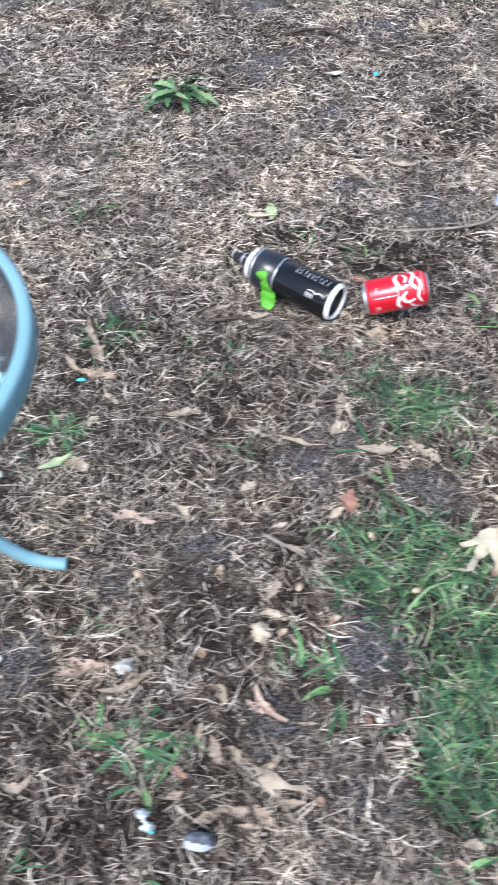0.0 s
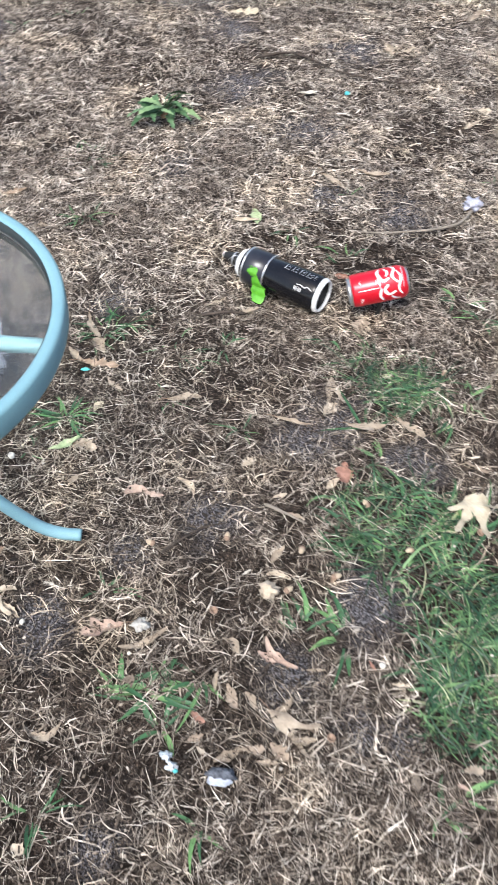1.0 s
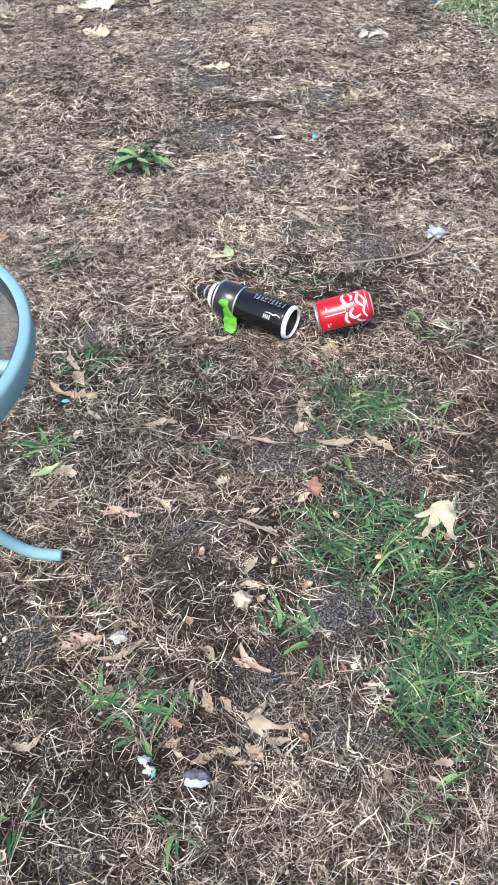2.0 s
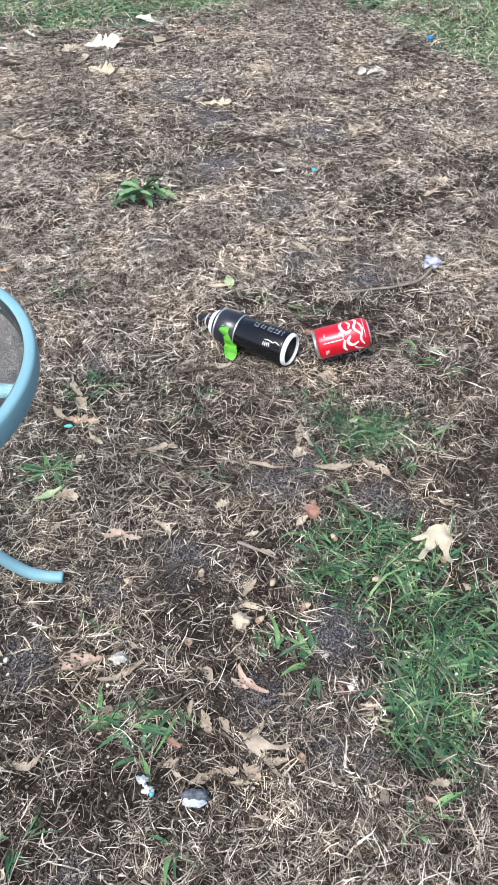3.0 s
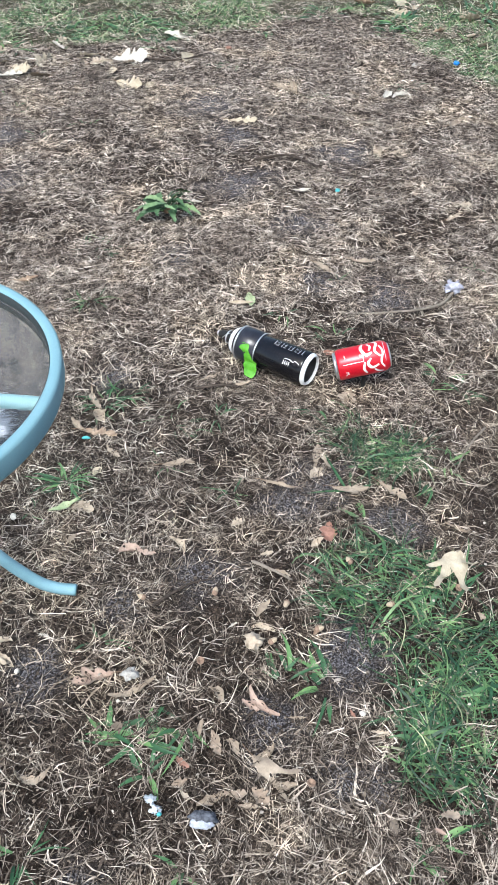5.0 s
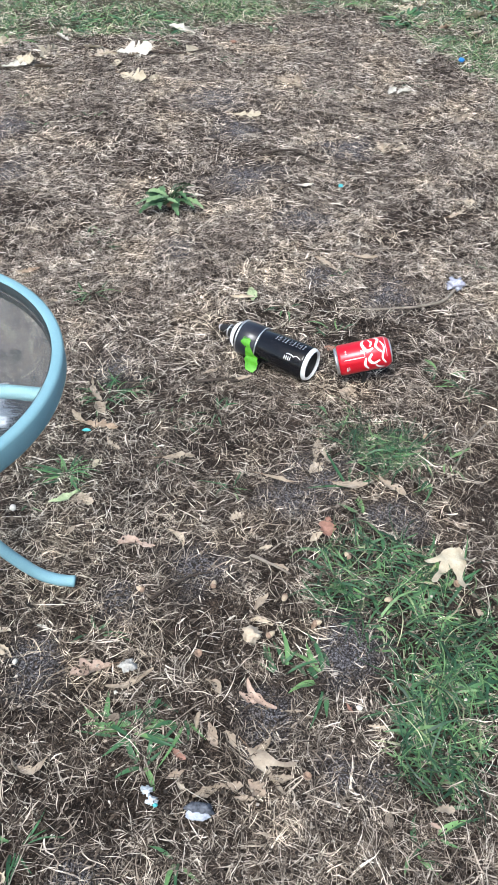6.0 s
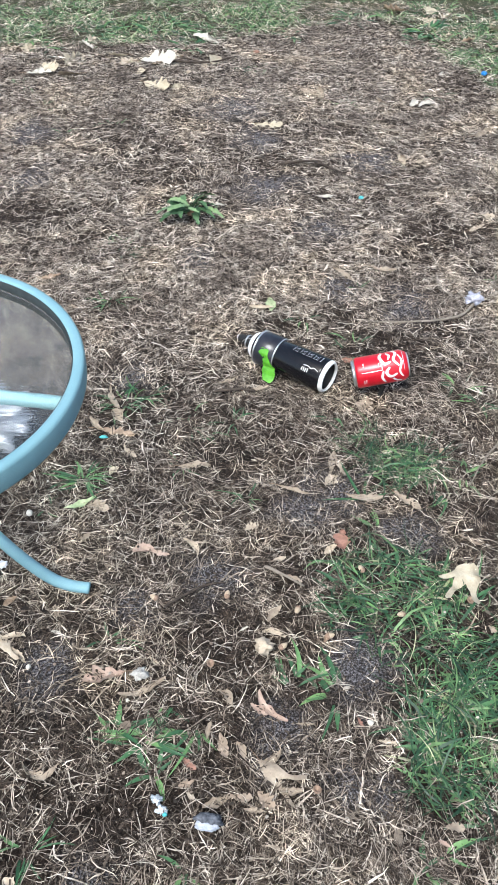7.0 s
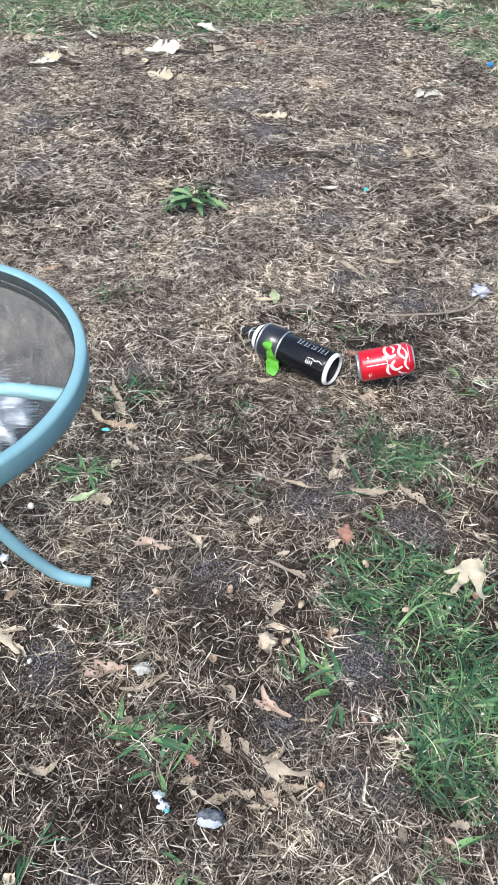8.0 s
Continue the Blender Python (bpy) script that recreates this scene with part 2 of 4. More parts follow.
def tube(points, radius, sides=12, steps=8, taper=1.0):
    """A bmesh tube along a smooth line; its radius goes to radius * taper."""
    line = smooth_line(points, steps)
    bm = bmesh.new()
    rings = []
    side = None
    for i, q in enumerate(line):
        d = (line[min(i + 1, len(line) - 1)] - line[max(i - 1, 0)]).normalized()
        if side is None:
            side = d.orthogonal().normalized()
        side = (side - d * side.dot(d)).normalized()
        up = d.cross(side)
        r = radius * (1 + (taper - 1) * i / (len(line) - 1))
        rings.append([bm.verts.new(q + r * (math.cos(2 * math.pi * k / sides) * side + math.sin(2 * math.pi * k / sides) * up)) for k in range(sides)])
    for p, q in zip(rings, rings[1:]):
        for k in range(sides):
            bm.faces.new((p[k], p[(k + 1) % sides], q[(k + 1) % sides], q[k]))
    bm.faces.new(rings[0])
    bm.faces.new(rings[-1])
    bmesh.ops.recalc_face_normals(bm, faces=bm.faces)
    return bm


def lump_mesh(size, seed, rough=0.3, grain=3.0, level=3):
    """A crumpled or worn lump from an icosphere, its base at z = 0."""
    bm = bmesh.new()
    bmesh.ops.create_icosphere(bm, subdivisions=level, radius=1.0)
    off = Vector((seed * 3.1, seed * 1.7, seed * 0.9))
    for v in bm.verts:
        k = 1 + rough * noise.noise(v.co * grain + off) + 0.5 * rough * noise.noise(v.co * grain * 2.3 + off)
        v.co = Vector((v.co.x * size[0], v.co.y * size[1], v.co.z * size[2])) * k
    low = min(v.co.z for v in bm.verts)
    for v in bm.verts:
        v.co.z -= low
    return bm


# ---- the lie of the land ----
def hashed(i, j, seed):
    v = np.sin(i * 127.1 + j * 311.7 + seed * 74.7) * 43758.5453
    return v - np.floor(v)


def field(x, y, scale, seed):
    """Smooth noise from 0 to 1."""
    x, y = np.asarray(x, float) * scale, np.asarray(y, float) * scale
    i, j = np.floor(x), np.floor(y)
    u, v = x - i, y - j
    u, v = u * u * (3 - 2 * u), v * v * (3 - 2 * v)
    return (hashed(i, j, seed) * (1 - u) + hashed(i + 1, j, seed) * u) * (1 - v) + (hashed(i, j + 1, seed) * (1 - u) + hashed(i + 1, j + 1, seed) * u) * v


def height(x, y):
    return 0.012 * (field(x, y, 3.0, 1) - 0.5) + 0.008 * (field(x, y, 11.0, 2) - 0.5) + 0.005 * (field(x, y, 38.0, 3) - 0.5)


# patches of bare ashy soil: x, y, radius
BARE = ((-0.09, 0.68, 0.05), (-0.32, 0.51, 0.045), (0.03, 0.43, 0.045), (0.12, 0.35, 0.03), (0.16, 0.345, 0.03), (0.26, 0.79, 0.045),
        (0.21, 0.80, 0.03), (0.16, 1.55, 0.07), (0.32, 1.47, 0.08), (0.13, 1.83, 0.09), (-0.14, 2.62, 0.13), (-0.04, 2.38, 0.09),
        (-0.03, 2.06, 0.10), (0.07, 0.84, 0.06), (0.13, 0.875, 0.05), (-0.21, 0.22, 0.04), (-0.28, 1.18, 0.05), (-0.18, 1.65, 0.06),
        (-0.69, 2.07, 0.08), (0.14, 0.53, 0.06), (0.28, 2.24, 0.09), (-0.76, 2.40, 0.10), (-0.2, 0.62, 0.04))


def bareness(x, y):
    b = np.zeros_like(np.asarray(x, float))
    for cx, cy, r in BARE:
        d = np.hypot(x - cx, (y - cy) * 0.85) / r * (0.35 + 0.9 * field(x, y, 26.0, 9) + 0.7 * field(x, y, 61.0, 10))
        b = np.maximum(b, np.clip(1.3 - d, 0, 1))
    return b


EDGE_X = (-3.0, -1.06, -0.43, -0.2, 0.0, 0.3, 0.43, 0.55, 0.65, 0.76, 0.95, 3.0)
EDGE_Y = (3.0, 3.14, 3.24, 3.36, 3.5, 3.68, 3.66, 3.42, 3.18, 2.9, 2.6, 1.6)


def in_lawn(x, y):
    """About 0 on the dry patch and 1 on the lawn beyond it."""
    e = np.interp(x, EDGE_X, EDGE_Y) + 0.16 * (field(x, y, 7.0, 5) - 0.5)
    round_it = np.hypot((x + 0.2) / 3.2, (y - 1.0) / 3.4) + 0.12 * (field(x, y, 1.3, 6) - 0.5)
    return np.maximum(np.clip((np.asarray(y) - e) / 0.10 + 0.5, 0, 1), np.clip((round_it - 1.0) / 0.06, 0, 1))


# spots of thick green grass: x, y, radius
THICK = ((0.17, 0.70, 0.055), (0.23, 0.68, 0.07), (0.30, 0.66, 0.055), (0.25, 0.60, 0.075), (0.31, 0.57, 0.06), (0.27, 0.52, 0.065), (0.32, 0.48, 0.05),
         (0.25, 0.44, 0.055), (0.24, 0.37, 0.045), (0.26, 0.40, 0.05), (0.22, 0.33, 0.025), (0.14, 0.63, 0.04), (0.34, 0.60, 0.05), (0.36, 0.53, 0.05))
THIN = ((0.20, 1.0, 0.05), (0.25, 0.97, 0.06), (0.22, 0.93, 0.05), (0.28, 0.95, 0.04))


def in_patch(x, y):
    b = np.zeros_like(np.asarray(x, float))
    for cx, cy, r in THICK:
        b = np.maximum(b, np.clip(1.6 - np.hypot(x - cx, y - cy) / r, 0, 1))
    return b


def ground():
    far = [1.6 * 1.35 ** k for k in range(1, 19)]
    xs = [-1.5 - (f - 1.6) for f in reversed(far)] + list(np.arange(-1.5, 1.501, 0.02)) + [1.5 + (f - 1.6) for f in far]
    ys = [-0.4 - (f - 1.6) for f in reversed(far)] + list(np.arange(-0.4, 4.601, 0.02)) + [4.6 + (f - 1.6) for f in far]
    X, Y = np.meshgrid(xs, ys)
    Z = height(X, Y)
    nx, ny = len(xs), len(ys)
    verts = np.stack([X.ravel(), Y.ravel(), Z.ravel()], 1)
    k = np.arange(nx * ny).reshape(ny, nx)
    faces = np.stack([k[:-1, :-1].ravel(), k[:-1, 1:].ravel(), k[1:, 1:].ravel(), k[1:, :-1].ravel()], 1)
    me = mesh_of("ground", verts.tolist(), faces.tolist(), SOIL)
    for name, values in (("bare", bareness(X, Y) * 0.62), ("turf", in_lawn(X, Y) * 0.8), ("thatch", np.clip((np.abs(X) - 0.50 - 0.27 * np.maximum(Y, 0)) / 0.14, 0, 1) + np.clip((0.12 - Y) / 0.14, 0, 1))):
        at = me.attributes.new(name, "FLOAT", "POINT")
        at.data.foreach_set("value", values.ravel())
    return tagged(obj("ground", me), "dark brown trodden soil with ashy bare patches", "ground", kind="structure")


ground()
rng = np.random.default_rng(7)


def ribbons(name, x, y, turn, length, width, lift, arch, bend, material, segs=3, base=None, kink=0.0):
    """Many narrow blades in one mesh. lift: the slope at the root, arch: how far it falls back, bend: the sideways turn in radians, kink: how unevenly it turns."""
    n = len(x)
    s = np.linspace(0, 1, segs + 1)[None, :]
    ang = turn[:, None] + bend[:, None] * (s - 0.5) + kink * np.cumsum(rng.normal(0, 1, (n, segs + 1)), 1)
    step = length[:, None] / segs
    cx = x[:, None] + np.cumsum(np.cos(ang) * step, 1) - np.cos(ang[:, :1]) * step
    cy = y[:, None] + np.cumsum(np.sin(ang) * step, 1) - np.sin(ang[:, :1]) * step
    z0 = height(x, y) if base is None else base
    cz = z0[:, None] + length[:, None] * (lift[:, None] * s - arch[:, None] * s * s)
    w = width[:, None] * 0.5 * (1 - 0.75 * np.abs(2 * s - 0.75).clip(0, 1) ** 2)
    roll = rng.uniform(-0.6, 0.6, (n, 1))
    ox, oy, oz = -np.sin(ang) * w * np.cos(roll), np.cos(ang) * w * np.cos(roll), w * np.sin(roll)
    v = np.stack([np.stack([cx - ox, cy - oy, cz - oz], -1), np.stack([cx + ox, cy + oy, cz + oz], -1)], 2)
    verts = v.reshape(-1, 3)
    b = (np.arange(n) * (segs + 1) * 2)[:, None] + (np.arange(segs) * 2)[None, :]
    faces = np.stack([b, b + 1, b + 3, b + 2], -1).reshape(-1, 4)
    me = bpy.data.meshes.new(name)
    me.vertices.add(len(verts))
    me.vertices.foreach_set("co", verts.astype(np.float32).ravel())
    me.loops.add(faces.size)
    me.loops.foreach_set("vertex_index", faces.astype(np.int32).ravel())
    me.polygons.add(len(faces))
    me.polygons.foreach_set("loop_start", np.arange(0, faces.size, 4, dtype=np.int32))
    me.update(calc_edges=True)
    me.polygons.foreach_set("use_smooth", [True] * len(faces))
    me.materials.append(material)
    return obj(name, me)


def scatter(n, y0, y1):
    """Places over the dry patch, thinning out towards its sides and behind the walk."""
    y = rng.uniform(y0, y1, n)
    if y0 < 0.5:
        back = rng.uniform(0, 1, n) < 0.12
        y = np.where(back, y0 - rng.exponential(0.5, n), y)
    x = rng.uniform(-1, 1, n) * (0.60 + 0.27 * np.maximum(y, 0)) * (1 + (rng.uniform(0, 1, n) < 0.25) * rng.exponential(0.55, n))
    return x, y


def dry_grass(name, n, y0, y1, wide, long, material, label, segs=3, least=0.26, rise=0.38, tangle=0.9, curly=0.9, kink=0.16):
    x, y = scatter(n, y0, y1)
    clump = 0.30 * field(x, y, 4.5, 21) + 0.22 * field(x, y, 13.0, 22) + 0.28 * field(x, y, 34.0, 24) + 0.20 * field(x, y, 70.0, 25)
    thick = least + (1 - least) * np.clip((clump - 0.41) / 0.15, 0, 1) + 0.40 * np.clip((y - 1.9) / 0.8, 0, 1)
    thick = thick + 0.7 * np.exp(-((x - 0.14) / 0.16) ** 2 - ((y - 0.27) / 0.13) ** 2)
    fade = np.clip((y - y0) / 0.6, 0, 1) if y0 > 0.5 else np.clip((y1 - y) / 0.6, 0, 1)
    keep = rng.uniform(0, 1, n) < thick * fade * (1 - 0.72 * bareness(x, y)) * (1 - 0.65 * in_lawn(x, y)) * (1 - 0.85 * in_patch(x, y)) * (1 - 0.30 * np.exp(-((x + 0.27) / 0.24) ** 2 - ((y - 0.42) / 0.24) ** 2))
    x, y = x[keep], y[keep]
    n = len(x)
    turn = 2 * math.pi * field(x, y, 6.0, 23) + rng.normal(0, tangle, n)
    length = np.minimum(long * rng.lognormal(0, 0.55, n), 2.3 * long)
    width = wide * rng.lognormal(-0.1, 0.4, n)
    lift = rng.uniform(-0.02, rise, n)
    base = height(x, y) + rng.uniform(0.0, 0.009, n)
    return tagged(ribbons(name, x, y, turn, length, width, lift, lift * rng.uniform(0.6, 1.1, n), rng.normal(0, curly, n), material, base=base, segs=segs, kink=kink), label, "dry grass", kind="stuff")


dry_grass("dry_grass", 190000, 0.05, 1.7, 0.0009, 0.0175, STRAW, "matted bleached dry grass lying on brown soil", rise=0.22, tangle=1.3, curly=0.3)
dry_grass("dry_stalks", 42000, 0.05, 1.8, 0.0012, 0.028, STRAW_PALE, "loose bleached grass stalks strewn over brown soil", segs=5, rise=0.26, tangle=1.8, curly=0.4, kink=0.24)
dry_grass("dry_grass_beyond", 400000, 1.0, 3.9, 0.0016, 0.021, STRAW_PALE, "matted bleached dry grass farther over the trodden patch", segs=2, least=0.20, rise=0.45, tangle=3.0, curly=0.25, kink=0.25)


def crumbs(name, n, y0, y1, size):
    """Bits of leaf, bark and seed: small bent quads."""
    x, y = scatter(n, y0, y1)
    keep = rng.uniform(0, 1, n) > 0.7 * in_lawn(x, y)
    x, y = x[keep], y[keep]
    n = len(x)
    length = np.minimum(size * rng.lognormal(0, 0.5, n), 1.9 * size)
    return tagged(ribbons(name, x, y, rng.uniform(0, 6.28, n), length, length * rng.uniform(0.3, 0.9, n), rng.uniform(-0.1, 0.3, n), rng.uniform(0.0, 0.5, n), rng.normal(0, 0.5, n), CRUMB,
                          segs=2, base=height(x, y) + rng.uniform(0.002, 0.012, n)), "crumbled bits of brown leaf and bark in dry grass", "leaf litter", kind="stuff")


crumbs("leaf_litter", 170000, 0.05, 3.6, 0.0028)
crumbs("leaf_pieces", 700, 0.05, 3.2, 0.009)


def lawn():
    n = 95000
    x, y = rng.normal(0, 1.3, n), 2.2 + rng.gamma(2.2, 0.75, n)
    keep = rng.uniform(0, 1, n) < in_lawn(x, y) * np.clip(0.05 + 1.9 * (field(x, y, 6.0, 31) - 0.2), 0, 1)
    x, y = x[keep], y[keep]
    n = len(x)
    lift = rng.uniform(0.3, 1.6, n)
    return tagged(ribbons("lawn", x, y, rng.uniform(0, 6.28, n), rng.uniform(0.015, 0.06, n), rng.uniform(0.002, 0.0048, n), 0.7 * lift, lift * rng.uniform(0.2, 0.7, n), rng.normal(0, 0.7, n), TURF),
                  "short green lawn round the dry patch", "lawn", kind="stuff")


lawn()


def grass_patch(name, n, spots, label):
    """Thick green grass over a few round spots: x, y, radius."""
    pick = rng.integers(0, len(spots), n)
    sp = np.array(spots)[pick]
    r, a = sp[:, 2] * np.sqrt(rng.uniform(0, 1, n)) * 1.05, rng.uniform(0, 6.28, n)
    x, y = sp[:, 0] + r * np.cos(a), sp[:, 1] + r * np.sin(a)
    keep = rng.uniform(0, 1, n) < np.clip((0.6 * field(x, y, 30.0, 41) + 0.4 * field(x, y, 75.0, 42) - 0.28) / 0.3, 0, 1)
    x, y = x[keep], y[keep]
    n = len(x)
    lift = rng.uniform(0.10, 0.8, n)
    return tagged(ribbons(name, x, y, rng.uniform(0, 6.28, n), np.minimum(0.036 * rng.lognormal(0, 0.5, n), 0.085), np.minimum(0.0022 * rng.lognormal(0, 0.45, n), 0.0055), lift, lift * rng.uniform(0.5, 1.0, n), rng.normal(0, 0.8, n), LUSH, segs=5, kink=0.1),
                  label, "grass", kind="stuff")


grass_patch("green_grass", 2900, THICK, "dense patch of green crabgrass among dry leaves")
grass_patch("green_grass", 700, THIN, "small patch of bright green grass beside a red can")


# ---- small plants ----
def blade_mesh(length, width, rise, droop, bend):
    """One grass blade with a folded midrib, rooted at the origin and lying along x."""
    verts, faces, steps = [], [], 7
    for i in range(steps + 1):
        s = i / steps
        w = width * 0.5 * (1 - s ** 2.2) * (0.55 + 0.45 * min(1, s * 4))
        a = bend * s
        c = Vector((length * s * math.cos(a * 0.5), length * s * math.sin(a * 0.5), length * (rise * s - droop * s * s)))
        side = Vector((-math.sin(a), math.cos(a), 0))
        verts += [c - side * w + Vector((0, 0, w * 0.35)), c, c + side * w + Vector((0, 0, w * 0.35))]
    for i in range(steps):
        b = i * 3
        faces += [(b, b + 1, b + 4, b + 3), (b + 1, b + 2, b + 5, b + 4)]
    return mesh_of("blade", verts, faces, SPRIG)


BROAD = [blade_mesh(0.056, 0.0075, 0.40, 0.38, 0.5), blade_mesh(0.046, 0.0085, 0.33, 0.34, -0.6), blade_mesh(0.038, 0.0070, 0.45, 0.42, 0.3), blade_mesh(0.070, 0.0052, 0.32, 0.31, -0.4), blade_mesh(0.042, 0.0090, 0.22, 0.24, 0.25)]
BLADES = [blade_mesh(0.062, 0.0050, 0.55, 0.45, 0.7), blade_mesh(0.052, 0.0058, 0.45, 0.42, -0.8), blade_mesh(0.04, 0.0046, 0.7, 0.5, 0.4), blade_mesh(0.07, 0.0040, 0.5, 0.45, -0.6), blade_mesh(0.05, 0.0062, 0.3, 0.3, 0.3)]
pick = random.Random(11)


def ground_z(x, y):
    return float(height(np.array([x]), np.array([y]))[0])


def grass_tuft(x, y, blades, size=1.0, spread=0.012, kinds=BLADES, label="tuft of green crabgrass in dry grass"):
    tuft = obj("grass_tuft", None, None, pose(x, y, ground_z(x, y) + 0.002))
    for k in range(blades):
        a, r = pick.uniform(0, 360), pick.uniform(0.2, 1) * spread
        s = size * pick.uniform(0.7, 1.2)
        m = pose(r * math.cos(radians(a)), r * math.sin(radians(a)), 0, pick.uniform(-15, 15), pick.uniform(-12, 12), a + pick.uniform(-50, 50)) @ Matrix.Scale(s, 4)
        obj("blade", kinds[pick.randrange(5)], tuft, m)
    return tagged(tuft, label, "grass tuft", "grass tufts")


for spot in ((-0.285, 0.26, 9, 0.75, 0.02), (-0.331, 0.885, 34, 0.9, 0.014), (-0.376, 0.815, 5, 0.5, 0.01), (-0.29, 1.10, 24, 0.8, 0.03), (-0.25, 1.12, 14, 0.7, 0.03), (-0.034, 0.856, 8, 0.7, 0.015), (0.073, 1.405, 6, 0.8, 0.02), (-0.066, 1.057, 6, 0.7, 0.02),
             (-0.148, 1.045, 12, 0.6, 0.05), (-0.382, 1.678, 10, 0.7, 0.05), (-0.361, 1.448, 9, 0.8, 0.03), (0.202, 1.551, 4, 0.5, 0.01), (0.174, 1.307, 7, 0.8, 0.04), (-0.159, 0.93, 8, 0.6, 0.02)):
    grass_tuft(*spot)
for spot in ((0.04, 0.495, 7, 1.0, 0.02), (0.10, 0.487, 10, 1.0, 0.03), (-0.16, 0.41, 17, 1.0, 0.026), (-0.145, 0.36, 7, 0.9, 0.014), (-0.095, 0.425, 6, 1.0, 0.015), (-0.20, 0.42, 5, 1.0, 0.015), (-0.234, 0.558, 5, 0.7, 0.015), (-0.089, 0.243, 4, 0.8, 0.01),
             (0.2, 0.255, 4, 1.0, 0.01), (0.23, 0.275, 4, 0.9, 0.01), (0.384, 1.187, 12, 0.75, 0.03), (0.42, 1.14, 9, 0.7, 0.03), (0.354, 0.929, 9, 0.75, 0.03), (0.322, 0.879, 7, 0.7, 0.02), (0.118, 1.075, 4, 0.7, 0.01), (0.145, 0.665, 9, 0.9, 0.03), (0.12, 0.60, 7, 0.9, 0.02), (0.165, 0.575, 6, 0.9, 0.025), (0.21, 0.715, 8, 0.9, 0.03), (0.30, 0.665, 8, 0.9, 0.03), (0.36, 0.50, 8, 1.0, 0.03), (0.22, 0.945, 7, 0.7, 0.025), (0.27, 0.96, 7, 0.7, 0.025), (0.54, 1.597, 4, 0.6, 0.008), (-0.37, 1.69, 7, 0.6, 0.04), (-0.365, 1.45, 8, 0.6, 0.025), (0.17, 0.86, 4, 1.1, 0.01), (0.19, 0.80, 4, 1.0, 0.01)):
    grass_tuft(*spot, BROAD)
for spot in ((-0.064, 3.026, 14, 1.0, 0.05), (0.562, 2.782, 10, 0.9, 0.04), (0.237, 2.677, 9, 0.7, 0.03), (-0.883, 3.129, 14, 1.0, 0.05), (-0.876, 2.78, 10, 0.8, 0.04), (-0.757, 2.588, 6, 0.7, 0.03), (-0.65, 2.371, 6, 0.7, 0.03),
             (-0.513, 2.448, 6, 0.7, 0.03), (-0.33, 3.20, 16, 1.3, 0.06), (0.57, 3.36, 16, 1.3, 0.06), (0.06, 3.40, 12, 1.1, 0.05), (0.63, 3.46, 34, 1.6, 0.08), (-0.47, 3.43, 40, 1.5, 0.12), (-0.72, 3.35, 24, 1.3, 0.10), (0.32, 3.62, 20, 1.3, 0.08), (1.0, 3.6, 34, 1.7, 0.12)):
    grass_tuft(*spot, BROAD)


def rosette_weed(x, y):
    """A flat broad-leaved weed."""
    weed = obj("broadleaf_weed", None, None, pose(x, y, ground_z(x, y) + 0.012) @ Matrix.Scale(1.10, 4))
    metas = []
    for length, width, rise in ((0.078, 0.0175, 0.80), (0.070, 0.0190, 0.60), (0.056, 0.0165, 1.15), (0.082, 0.0165, 0.45)):
        verts, faces, steps = [], [], 14
        for i in range(steps + 1):
            s = i / steps
            w = width * 0.5 * (0.18 + 0.82 * math.sin(math.pi * min(1, s ** 1.5)) ** 0.8) * (1 - (0.40, 0.0, 0.18)[i % 3]) * (0 if i == steps else 1)
            c = Vector((length * s, (0.14 if rise > 0.55 else -0.12) * length * math.sin(3 * s), length * (rise * s - 0.9 * rise * s * s)))
            verts += [c + Vector((0, -w, 0.3 * w + 0.002 * (i % 2))), c, c + Vector((0, w, 0.3 * w - 0.002 * (i % 2)))]
        for i in range(steps):
            b = i * 3
            faces += [(b, b + 1, b + 4, b + 3), (b + 1, b + 2, b + 5, b + 4)]
        metas.append(mesh_of("leaf", verts, faces, ROSETTE))
    for k in range(27):
        obj("leaf", metas[k % 4], weed, pose(0, 0, 0.001 * k, pick.uniform(-28, 28), pick.uniform(-14, 4), k * 137.5 + pick.uniform(-25, 25)) @ Matrix.Scale(pick.uniform(0.82, 1.12), 4))
    part("crown", lump_mesh((0.009, 0.009, 0.008), 3, 0.3), STALK, weed, "brown root crown")
    return tagged(weed, "flat rosette weed with toothed dark green leaves", "weed")


rosette_weed(-0.216, 1.850)


